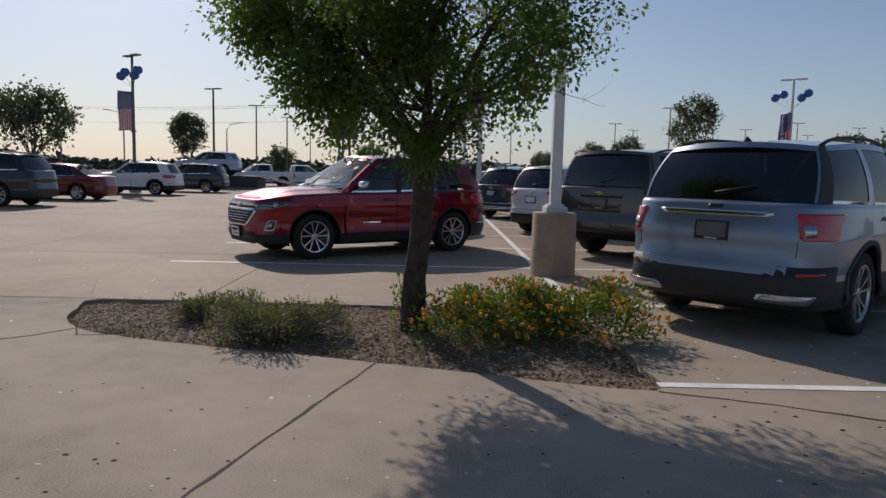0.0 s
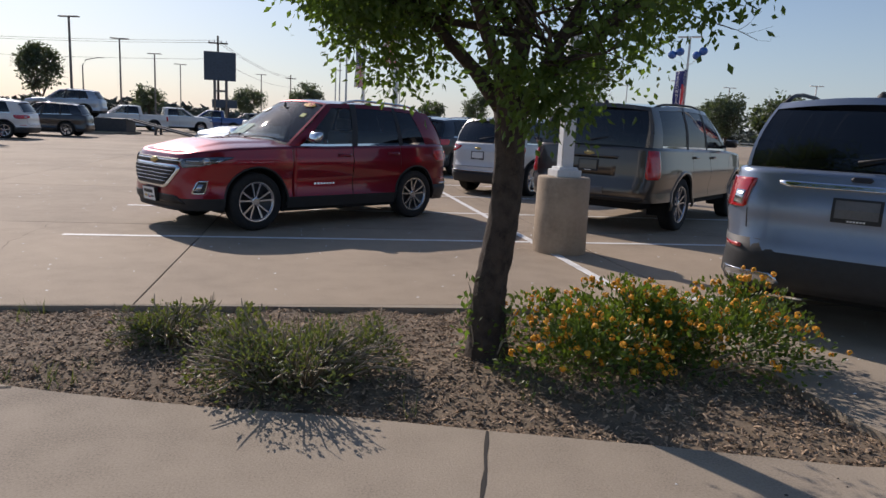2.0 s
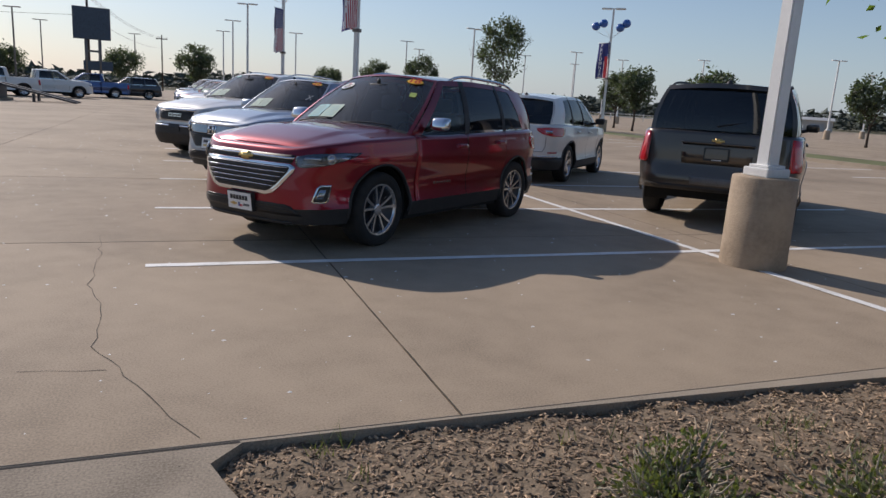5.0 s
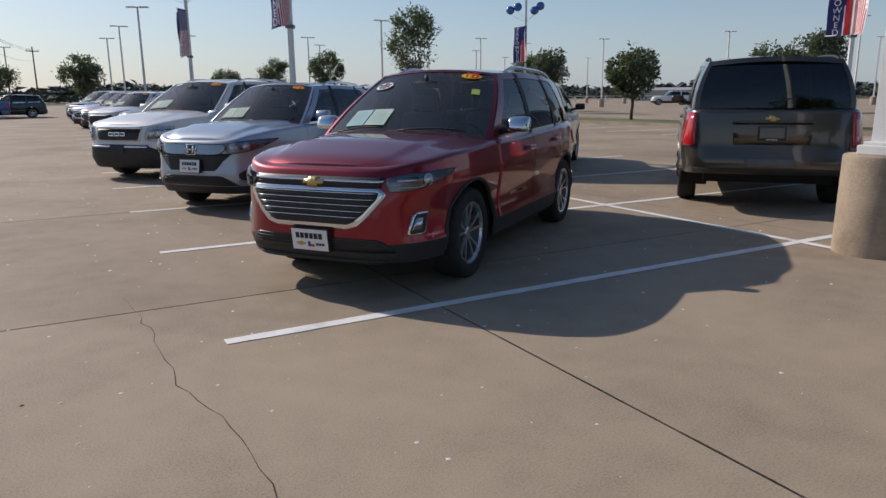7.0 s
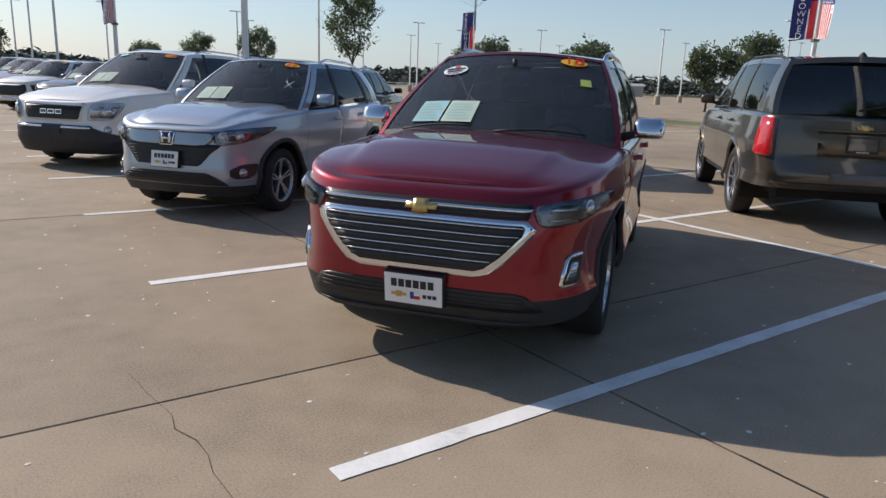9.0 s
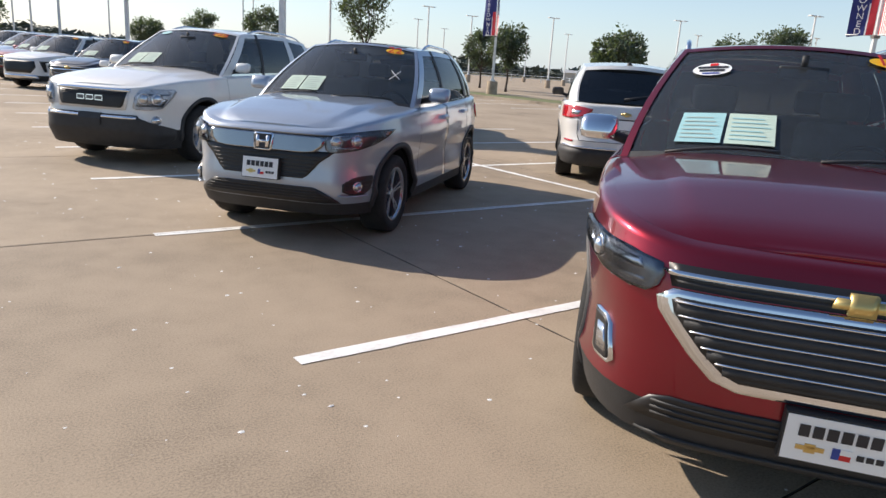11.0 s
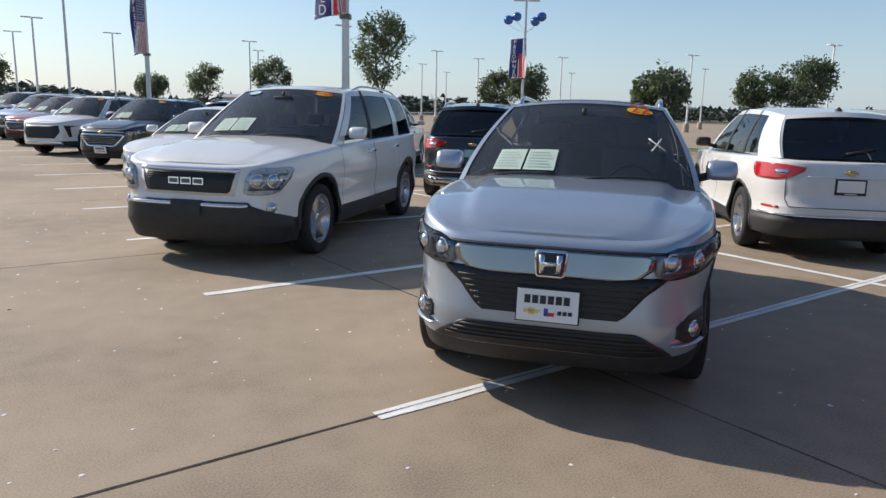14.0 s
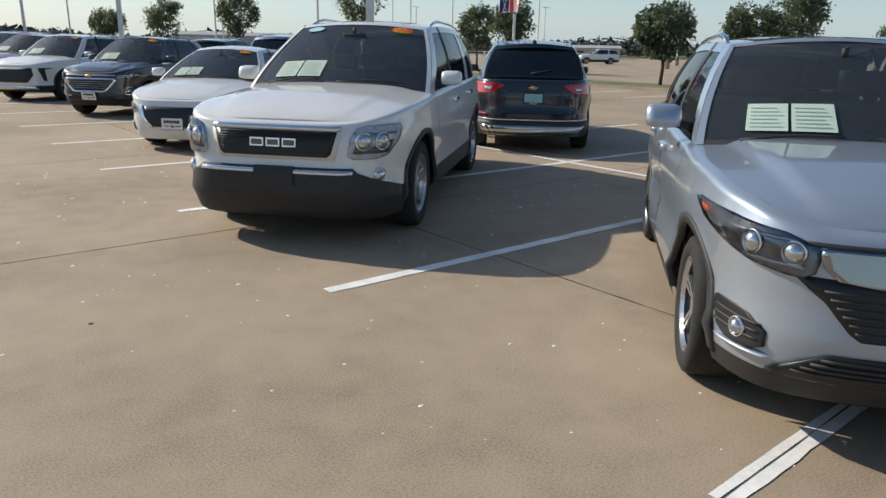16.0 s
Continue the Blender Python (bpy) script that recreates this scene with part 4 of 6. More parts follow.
def tree(name, label, x, y, height, crown_r, crown_z, trunk_r, clear, seed, leaf, leaves, leaf_material, squash=1.0, lean=(0, 0), reach=0.52):
    """Tapered trunk, forked limbs, twigs and a loose crown of leaves along the twigs."""
    rng = random.Random(seed)
    t = thing(name, label, "tree", pose(x, y, 0))
    V, F, tips = [], [], []
    def branch(p, d, length, r, level):
        pts, rad = [Vector(p)], [r]
        n = 5
        for i in range(n):
            d = (d + Vector((rng.gauss(0, 0.13), rng.gauss(0, 0.13), rng.gauss(0.03, 0.09)))).normalized()
            pts.append(pts[-1] + d * length / n)
            rad.append(r * (1 - 0.75 * (i + 1) / n))
        tube(pts, rad, 7 if level < 2 else 4, V, F)
        if level >= 1 or leaves > 10000:
            for i in range(1 if level else 2, n + 1):
                tips.append((pts[i], d))
        if level < 3:
            for k in range((5, 6, 5)[level]):
                i = rng.randint(1, n)
                a = rng.uniform(0, 6.283)
                out = Vector((math.cos(a), math.sin(a), rng.uniform(-0.35, 0.7)))
                branch(pts[i], (d * 0.6 + out).normalized(), length * rng.uniform(0.45, 0.7), rad[i] * 0.7, level + 1)
    base = Vector((0, 0, -0.04))
    top = Vector((lean[0], lean[1], clear))
    rings = 60 if leaves > 10000 else 9
    trunk_pts = [base.lerp(top, f) + Vector((0.02 * math.sin(f * 7 + seed), 0.02 * math.cos(f * 5), 0)) for f in np.linspace(0, 1, rings)]
    girth = np.interp(np.linspace(0, 1, rings), np.linspace(0, 1, 9), (1.5, 1.15, 1.0, 0.96, 0.93, 0.9, 0.88, 0.88, 0.9))
    tube(trunk_pts, [trunk_r * float(v) for v in girth], 36 if leaves > 10000 else 12, V, F)
    for i, v in enumerate(V):
        # furrowed bark, long ridges up the trunk
        c = trunk_pts[min(i // 36, rings - 1)] if leaves > 10000 else v
        d = v - c
        if d.length > 1e-4:
            a = math.atan2(d.y, d.x)
            V[i] = v + d * (0.13 * noise.noise((math.cos(a) * 4.5, math.sin(a) * 4.5, v.z * 5)) + 0.09 * noise.noise((math.cos(a) * 9, math.sin(a) * 9, v.z * 14)))
    for k in range(6):
        a = k * 1.047 + rng.uniform(-0.3, 0.3)
        up = rng.uniform(0.9, 2.0) if k else 4
        branch(trunk_pts[-1] - Vector((0, 0, 0.05 * k)), Vector((math.cos(a), math.sin(a), up)).normalized(), (height - clear) * reach, trunk_r * 0.5, 0)
    lim = []
    cz = Vector((lean[0], lean[1], crown_z))
    for p, d in tips:
        flat = math.hypot(p.x, p.y)
        droop = (0.20 + 0.20 * max(0.0, -p.x / (flat + 0.01))) * min(1.0, flat / (0.5 * crown_r))
        q = p - cz - Vector((0, 0, droop))
        # the crown widens upwards from its lowest leaves
        rise = (cz.z + q.z - clear + 0.25) / (1.25 if leaves > 10000 else 0.5 * (height - clear))
        room = crown_r * min(1.0, 0.25 + 0.75 * max(0.0, rise))
        flat = math.hypot(q.x, q.y)
        if flat > room:
            k_ = room / flat * rng.uniform(0.82, 1.0)
            q.x, q.y = q.x * k_, q.y * k_
        q.z /= squash
        if q.length > crown_r:
            q = q.normalized() * crown_r * rng.uniform(0.75, 1.02)
        lim.append((cz + Vector((q.x, q.y, q.z * squash)), d))
    trunk = mesh("trunk", V, F, BARK, t)
    for v in trunk.data.vertices:
        q = v.co - cz
        if v.co.z > clear and math.hypot(q.length, 0) > crown_r * max(1, squash):
            v.co = cz + q.normalized() * crown_r * max(1, squash) * 0.98
    pts = []
    while len(pts) < leaves:
        p, d = rng.choice(lim)
        g = crown_r * (0.05 if leaves > 10000 else 0.085)
        o = Vector((rng.gauss(0, g), rng.gauss(0, g), rng.gauss(0, g)))
        pp = p + o
        if noise.noise(pp * (1.6 / crown_r) * 2 + Vector((seed, 0, 0))) < (-0.28 if leaves > 10000 else -0.04):
            continue
        pts.append((pp, o.normalized() if o.length else d))
    LV, LF = leaf_cloud(pts, leaf, rng)
    mesh("crown", LV, LF, leaf_material, t, smooth=False)
    return t


tree("young_tree", "young shade tree with rough dark trunk and small leaves", 3.80, -4.46, 4.7, 1.72, 2.80, 0.098, 1.60, 3, 0.05, 47000, LEAF, 0.85, (0.05, 0.0))


def bush(name, label, x, y, rx, ry, h, leaf, leaves, leaf_material, seed, flowers=0, twigs=40, rot=0.0):
    rng = random.Random(seed)
    t = thing(name, label, "shrub", pose(x, y, 0, 0, 0, rot))
    V, F, pts = [], [], []
    lobes = [(rng.uniform(-0.75, 0.75) * rx, rng.uniform(-0.75, 0.75) * ry, rng.uniform(0.35, 0.62), rng.uniform(0.7, 1.1)) for _ in range(14)]
    def surf(a, b):
        lx, ly, lr, hh = rng.choice(lobes)
        d = Vector((math.cos(a) * math.cos(b), math.sin(a) * math.cos(b), math.sin(b)))
        k = rng.uniform(0.55, 1.05)
        return Vector((lx + d.x * rx * lr * k, ly + d.y * ry * lr * k, max(0.01, h * hh * (0.25 + 0.75 * d.z) * k))), d
    for _ in range(leaves):
        p, d = surf(rng.uniform(0, 6.283), rng.uniform(-0.2, 1.57))
        pts.append((p, d))
    for _ in range(twigs):
        p, d = surf(rng.uniform(0, 6.283), rng.uniform(0.0, 1.5))
        b = Vector((p.x * 0.4, p.y * 0.4, 0.0))
        q = p + d * rng.uniform(0.01, 0.07)
        tube([b, b.lerp(p, 0.6) + Vector((0, 0, 0.05)), p, q], [0.006, 0.005, 0.004, 0.0025], 4, V, F)
    mesh("branchwork", V, F, TWIG, t)
    LV, LF = leaf_cloud(pts, leaf, rng, 0.0)
    mesh("foliage", LV, LF, leaf_material, t, smooth=False)
    if flowers:
        V, F = [], []
        for _ in range(flowers):
            p, d = surf(rng.uniform(0, 6.283), rng.uniform(0.1, 1.5))
            p = p * 1.04 + d * 0.04
            r = rng.uniform(0.016, 0.028)
            for _ in range(9):
                e = Vector((rng.gauss(0, 1), rng.gauss(0, 1), rng.gauss(0.4, 1))).normalized()
                c = p + e * r * 0.7
                s = e.orthogonal().normalized()
                u = e.cross(s)
                n = len(V)
                V += [c + s * r * 0.55, c + u * r * 0.55, c - s * r * 0.55, c - u * r * 0.55, c + e * r * 0.35]
                F += [(n, n + 1, n + 4), (n + 1, n + 2, n + 4), (n + 2, n + 3, n + 4), (n + 3, n, n + 4)]
        mesh("blossoms", V, F, FLOWER, t, "small orange flower heads", False)
    return t


bush("flowering_shrub", "leafy green shrub covered in small orange flowers", 4.75, -4.62, 0.92, 0.58, 0.50, 0.042, 9500, LEAF_LANTANA, 11, 420, 50, -14)
bush("straggling_shrub", "low grey-green shrub with bare twigs and sparse leaves", 2.66, -4.74, 0.52, 0.44, 0.34, 0.030, 4200, LEAF_GREY, 12, 0, 420, -15)
bush("straggling_shrub", "small low grey-green shrub with bare twigs", 1.9, -4.1, 0.30, 0.27, 0.24, 0.028, 1700, LEAF_GREY, 13, 0, 240, 0)
# sprouts at the foot of the tree
bush("sprout", "leafy green shoots at the foot of the trunk", 3.76, -4.5, 0.20, 0.16, 0.50, 0.05, 130, LEAF, 14, 0, 14, 0)
rng = random.Random(17)
V, F = [], []
for _ in range(260):
    x, y = rng.uniform(0.5, 5.0), rng.uniform(-5.4, -3.12)
    if not inside(x, y, big) or noise.noise((x * 1.6, y * 1.6, 9)) < 0.05:
        continue
    for _ in range(7):
        a, l = rng.uniform(0, 6.28), rng.uniform(0.04, 0.13)
        b = Vector((x + rng.gauss(0, 0.03), y + rng.gauss(0, 0.03), bed_z(x, y)))
        q = b + Vector((math.cos(a) * l * 0.6, math.sin(a) * l * 0.6, l))
        s = Vector((-math.sin(a), math.cos(a), 0)) * 0.003
        n = len(V)
        V += [b - s, b + s, q]
        F.append((n, n + 1, n + 2))
tagged(mesh("weeds", V, F, LEAF_GREY, smooth=False), "sparse tufts of thin weeds in the bed", "weeds", kind="stuff")
# ---- the vehicles of the lot ----
RED = paint("paint_red", (0.225, 0.004, 0.016), 0.82, 0.34)
SILVER = paint("paint_silver", (0.37, 0.42, 0.49), 0.5, 0.33)
WHITE = paint("paint_white", (0.73, 0.715, 0.68), 0.0, 0.4)
BROWN = paint("paint_bronze", (0.095, 0.08, 0.066), 0.7, 0.32)
STEEL = paint("paint_steel", (0.22, 0.27, 0.355), 0.5, 0.35)
CHARCOAL = paint("paint_charcoal", (0.02, 0.024, 0.032), 0.5, 0.3)
BLACKP = paint("paint_black", (0.012, 0.012, 0.014), 0.3, 0.3)
BLUE = paint("paint_blue", (0.03, 0.07, 0.2), 0.6, 0.3)
WINE = paint("paint_wine", (0.16, 0.012, 0.018), 0.5, 0.3)

SMALL = dict(L=4.33, W=1.77, xf=1.33, xr=-1.28, r=0.34, wheel="dark", clad=0.34, nf=4.6, nr=4.5, bump=0.24,
    df=[(0.2, 0.14), (0.3, 0.06), (0.42, 0.0), (0.52, 0.0), (0.56, 0.015), (0.72, 0.03), (0.86, 0.055), (0.95, 0.12), (1.1, 0.25)],
    top=[(-2.15, 1.08), (-1.8, 1.11), (0.3, 1.04), (0.85, 1.04), (1.5, 1.005), (1.9, 0.955), (2.15, 0.895)],
    cowl=0.84, doors=(0.82, -0.12, -0.95), hood_crown=0.045, ridge=0.03, ry=0.59, tail=-1.95, sunroof=True,
    roof=[(-1.6, 1.51), (-1.0, 1.58), (-0.4, 1.60), (0.1, 1.585), (0.25, 1.56)], rx=(0.12, -1.5),
    side=[(0.84, 0.12, ""), (0.68, 0.0, "pillar"), (-0.10, -0.2, "window"), (-0.18, -0.28, "black"), (-1.10, -0.95, "window"), (-1.2, -1.02, "black"), (-1.45, -1.12, "window"), (-1.95, -1.5, "pillar")])
BIG = dict(L=5.1, W=1.98, xf=1.55, xr=-1.47, r=0.375, wheel="six", clad=0.46, nf=5.0, nr=6, sill=0.27, bump=0.22,
    df=[(0.2, 0.13), (0.3, 0.06), (0.44, 0.0), (0.58, 0.0), (0.66, 0.035), (0.85, 0.05), (1.0, 0.10), (1.2, 0.28)],
    top=[(-2.5, 1.15), (-2.0, 1.16), (0.3, 1.12), (1.1, 1.10), (1.9, 1.05), (2.3, 1.0), (2.55, 0.95)],
    cowl=1.04, doors=(1.0, -0.08, -1.05), hood_crown=0.08, ry=0.70, tail=-2.25, sunroof=True,
    roof=[(-2.0, 1.69), (-1.2, 1.745), (-0.5, 1.755), (0.1, 1.73), (0.3, 1.69)], rx=(0.18, -1.95), handle=CHROME, rail_mat=CHROME,
    side=[(1.04, 0.18, ""), (0.82, 0.04, "pillar"), (-0.08, -0.18, "window"), (-0.16, -0.26, "black"), (-1.08, -1.08, "window"), (-1.3, -1.22, "pillar"), (-2.0, -1.78, "window"), (-2.25, -1.95, "pillar")])
BOXY = dict(L=5.18, W=2.10, xf=1.62, xr=-1.33, r=0.40, wheel="five", clad=0.50, nf=5.0, nr=9.0, sill=0.40, bump=0.47,
    dr=[(0.3, 0.08), (0.46, 0.05), (0.54, 0.0), (0.70, 0.0), (0.74, 0.06), (1.0, 0.07), (1.2, 0.10), (1.3, 0.12)],
    top=[(-2.6, 1.22), (-2.0, 1.22), (0.3, 1.20), (1.1, 1.19), (2.0, 1.14), (2.4, 1.10), (2.6, 1.05)],
    cowl=1.12, doors=(1.02, -0.05, -0.95), ry=0.77, tail=-2.36, arch=BROWN, handle=BROWN, bright=True,
    roof=[(-2.3, 1.80), (-1.2, 1.86), (-0.5, 1.87), (0.2, 1.85), (0.4, 1.80)], rx=(0.35, -2.2),
    side=[(1.12, 0.35, ""), (0.92, 0.22, "pillar"), (-0.05, -0.1, "window"), (-0.14, -0.18, "black"), (-1.0, -0.98, "window"), (-1.1, -1.06, "black"), (-2.1, -2.0, "window"), (-2.36, -2.2, "pillar")], rear_t=(0.0, 0.90), rear_q=0.955, rail_h=0.0, rail_mat=BLACK)
LARGE = dict(L=5.05, W=2.0, xf=1.60, xr=-1.42, r=0.385, wheel="five", clad=0.55, nf=4.5, nr=6.5, sill=0.30, bump=0.31,
    dr=[(0.28, 0.08), (0.4, 0.0), (0.66, 0.0), (0.70, 0.05), (0.95, 0.04), (1.1, 0.09), (1.2, 0.12), (1.3, 0.15)],
    top=[(-2.5, 1.19), (-2.0, 1.19), (0.3, 1.13), (1.1, 1.11), (2.0, 1.07), (2.4, 1.03), (2.55, 0.98)],
    cowl=1.12, doors=(1.02, -0.05, -1.0), ry=0.70, tail=-2.26, handle=STEEL, rail_mat=BLACK,
    roof=[(-2.1, 1.69), (-1.2, 1.76), (-0.5, 1.775), (0.1, 1.75), (0.3, 1.71)], rx=(0.26, -1.98),
    side=[(1.12, 0.26, ""), (0.9, 0.1, "pillar"), (-0.05, -0.12, "window"), (-0.14, -0.2, "black"), (-1.05, -1.02, "window"), (-1.2, -1.14, "pillar"), (-2.06, -1.84, "window"), (-2.26, -1.98, "black")], rear_t=(0.0, 0.9), rear_q=0.985)
SALOON = dict(L=4.75, W=1.80, xf=1.42, xr=-1.35, r=0.33, wheel="six", clad=0.25, nf=4.4, nr=5, sill=0.2, bump=0.18,
    df=[(0.15, 0.08), (0.3, 0.0), (0.45, 0.0), (0.6, 0.03), (0.75, 0.09), (0.9, 0.2)],
    dr=[(0.15, 0.1), (0.3, 0.0), (0.6, 0.0), (0.75, 0.03), (0.95, 0.08), (1.1, 0.2)],
    top=[(-2.35, 0.97), (-1.8, 0.99), (0.3, 0.93), (0.95, 0.92), (1.7, 0.84), (2.1, 0.78), (2.35, 0.72)],
    cowl=1.0, doors=(0.95, -0.1, -1.0), ry=0.56, tail=-1.75, trunk=True, rails=False, arch=WHITE, lip=0.01, handle=WHITE,
    roof=[(-1.2, 1.37), (-0.7, 1.43), (-0.3, 1.45), (0.05, 1.43), (0.2, 1.40)], rx=(0.15, -1.05),
    side=[(1.0, 0.15, ""), (0.8, 0.0, "pillar"), (-0.1, -0.2, "window"), (-0.18, -0.28, "black"), (-0.95, -0.78, "window"), (-1.05, -0.84, "black"), (-1.25, -0.92, "window"), (-1.75, -1.05, "pillar")])


def crossover_front(car):
    """Hexagonal grille with bright bars, slim upper slot, swept lamps, corner fog lamps."""
    sh = car_shells[car.name][0]
    patch("grille_surround", sh, [(0.515, -0.30, 0.30), (0.54, -0.38, 0.38), (0.61, -0.46, 0.46), (0.73, -0.575, 0.575), (0.77, -0.59, 0.59), (0.80, -0.54, 0.54)], 0.016, CHROME, car, n=26, label="bright chrome grille surround")
    patch("grille", sh, [(0.548, -0.30, 0.30), (0.565, -0.345, 0.345), (0.625, -0.42, 0.42), (0.73, -0.52, 0.52), (0.768, -0.535, 0.535), (0.778, -0.52, 0.52)], 0.021, GRILLE, car, n=26)
    half = lambda z: float(np.interp(z, (0.548, 0.565, 0.625, 0.73, 0.768), (0.28, 0.33, 0.405, 0.505, 0.52)))
    bars(sh, car, 0.56, 0.77, 5, half, BLACK, 0.030, 0.029)
    bars(sh, car, 0.58, 0.79, 5, lambda z: half(min(z, 0.768)), CHROME, 0.034, 0.0045)
    patch("upper_slot", sh, [(0.805, -0.55, 0.55), (0.875, -0.58, 0.58)], 0.006, GRILLE, car, n=26)
    patch("upper_bar", sh, [(0.842, -0.56, 0.56), (0.856, -0.59, 0.59)], 0.016, CHROME, car, n=26)
    patch("slot_bar", sh, [(0.818, -0.52, 0.52), (0.828, -0.54, 0.54)], 0.012, BLACK, car, n=26, sub=1)
    bow_tie(sh, car, 0.838, 0.95, off=0.026)
    headlamps(car, [(0.775, 0.63, 0.70), (0.795, 0.60, 0.86), (0.835, 0.585, 1.02), (0.87, 0.60, 1.14), (0.895, 0.76, 1.22), (0.91, 1.02, 1.24)],
              [[(0.797, 0.65, 0.84), (0.812, 0.65, 0.92)], [(0.838, 0.66, 0.82), (0.872, 0.68, 0.84)], [(0.834, 0.98, 1.04), (0.888, 1.06, 1.15)]], [(0.915, 0.853, 0.036)], housing=LAMP_DARK)
    both("fog_surround", sh, [(0.465, 0.76, 0.86), (0.48, 0.74, 0.90), (0.60, 0.79, 0.93), (0.625, 0.83, 0.93)], 0.012, CHROME, car)
    both("fog_recess", sh, [(0.478, 0.765, 0.865), (0.49, 0.755, 0.885), (0.598, 0.805, 0.918), (0.612, 0.83, 0.918)], 0.016, GRILLE, car)
    both("fog_lamp", sh, [(0.50, 0.775, 0.845), (0.585, 0.815, 0.875)], 0.021, LAMP_IN, car)
    patch("lower_grille", sh, [(0.345, -0.66, 0.66), (0.43, -0.56, 0.56), (0.445, -0.50, 0.50)], 0.006, GRILLE, car, n=24)
    bars(sh, car, 0.36, 0.43, 3, lambda z: 0.55, BLACK, 0.010, 0.008)
    patch("skid_plate", sh, [(0.255, -0.5, 0.5), (0.285, -0.62, 0.62)], 0.01, BLACK, car, n=14)


def crossover_rear(car, lamp_z=0.93):
    """Two-part tail lamps, plate recess, dark lower bumper with reflectors."""
    sh = car_shells[car.name][0]
    for o in both("tail_lamp", sh, [(lamp_z - 0.065, 0.80, 1.10), (lamp_z - 0.03, 0.60, 1.18), (lamp_z + 0.03, 0.48, 1.22), (lamp_z + 0.075, 0.46, 1.22), (lamp_z + 0.10, 0.72, 1.20)], 0.014, LAMP_RED, car, rear=True, n=14):
        o["label"] = "red tail lamp"
    both("reversing_lamp", sh, [(lamp_z - 0.01, 0.68, 0.80), (lamp_z + 0.045, 0.64, 0.82)], 0.018, LAMP_IN, car, rear=True)
    patch("lower_bumper", sh, [(0.26, -0.95, 0.95), (0.34, -1.2, 1.2), (0.50, -1.2, 1.2)], 0.008, BLACK, car, rear=True, n=60)
    patch("bumper_trim", sh, [(0.505, -1.0, 1.0), (0.522, -1.02, 1.02)], 0.018, CHROME, car, rear=True, n=60)
    both("reflector", sh, [(0.575, 0.72, 0.98), (0.60, 0.72, 0.99)], 0.008, LAMP_RED, car, rear=True)
    patch("gate_seam", sh, [(0.60, -0.60, 0.60), (0.607, -0.60, 0.60)], 0.003, UNDER, car, rear=True, n=14, sub=1)
    both("gate_seam", sh, [(0.60, 0.60, 0.607), (0.68, 0.66, 0.667), (lamp_z - 0.03, 0.67, 0.677)], 0.003, UNDER, car, rear=True, n=1)
    patch("gate_ledge", sh, [(lamp_z - 0.03, -0.44, 0.44), (lamp_z - 0.015, -0.45, 0.45)], 0.012, body_of(car), car, rear=True, n=16)


def body_of(car):
    """The paint of a vehicle's own roof."""
    return next(c.data.materials[0] for c in car.children if c.name.startswith("roof"))


def rear_plate(car, z, card=None, w=0.155):
    dealer_plate(car, z, -w, w, frame_only=card or PLATE, rear=True, off=0.012, h=0.17)


def rear_wiper(car):
    sh, side_pt, base, head, P = car_shells[car.name]
    b = base(P["tail"])
    V, F = tube([(b.x - 0.09, 0.05, b.z + 0.07), (b.x - 0.07, -0.1, b.z + 0.1), (b.x - 0.03, -0.3, b.z + 0.14)], [0.012, 0.009, 0.006], 5)
    mesh("rear_wiper", V, F, BLACK, car)
    V, F = lathe([(0.05, 0), (0.035, 0.03), (0.012, 0.055), (0.001, 0.06)], 10)
    o = mesh("roof_aerial", V, F, P.get("aerial", BLACK), car)
    h = head(P["rx"][1])
    o.matrix_basis = pose(P["rx"][1] + 0.12, 0, h.z + 0.045)


# red crossover in the first stall
car = vehicle("red_crossover", "dark red compact crossover with chrome grille and alloy wheels", 2.68, 2.0, 216.2, dict(mirror=CHROME, lip=0.02, ridge=0.016), RED)
crossover_front(car); crossover_rear(car); dealer_plate(car, 0.345, -0.152, 0.152, off=0.05)
screen_items(car, "18", 2)
hs = screen_sheet("history_sticker", car, -0.80, -0.52, 0.70, 0.82, PLATE, 0.004, True, "white oval history sticker")
for q0, q1, t0, t1, m_ in ((-0.77, -0.55, 0.765, 0.785, INK), (-0.75, -0.57, 0.735, 0.755, INK), (-0.69, -0.63, 0.79, 0.812, INK_RED), (-0.72, -0.60, 0.712, 0.724, INK_BLUE)):
    screen_sheet("sticker_print", car, q0, q1, t0, t1, m_, 0.006).parent = hs
screen_sheet("inspection_sticker", car, 0.70, 0.80, 0.62, 0.70, LEAF_LABEL, 0.004, label="small yellow-green inspection sticker")
rear_plate(car, 0.72)
sh = car_shells[car.name][0]
for k in range(7):
    s0 = sh.s_at(0.55 - k * 0.05)
    for sg in (1,):
        patch("door_letter", sh, [(0.56, s0, s0 + 0.03), (0.585, s0, s0 + 0.03)], 0.005, CHROME, car, n=1, sub=1, smooth=False)

# silver small crossover in the second
car = vehicle("silver_crossover", "silver subcompact crossover with chrome nose bar and black lower grille", 2.41, 6.40, 218.8, SMALL, SILVER)
sh = car_shells[car.name][0]
patch("grille", sh, [(0.535, -0.34, 0.34), (0.56, -0.38, 0.38), (0.66, -0.47, 0.47), (0.75, -0.60, 0.60)], 0.008, GRILLE, car, n=26)
bars(sh, car, 0.55, 0.72, 6, lambda z: float(np.interp(z, (0.54, 0.75), (0.34, 0.52))), BLACK, 0.016, 0.010)
patch("nose_bar", sh, [(0.735, -0.30, 0.30), (0.75, -0.44, 0.44), (0.79, -0.50, 0.50), (0.845, -0.515, 0.515), (0.858, -0.49, 0.49)], 0.022, CHROME_DARK, car, n=28, label="bright chrome nose bar")
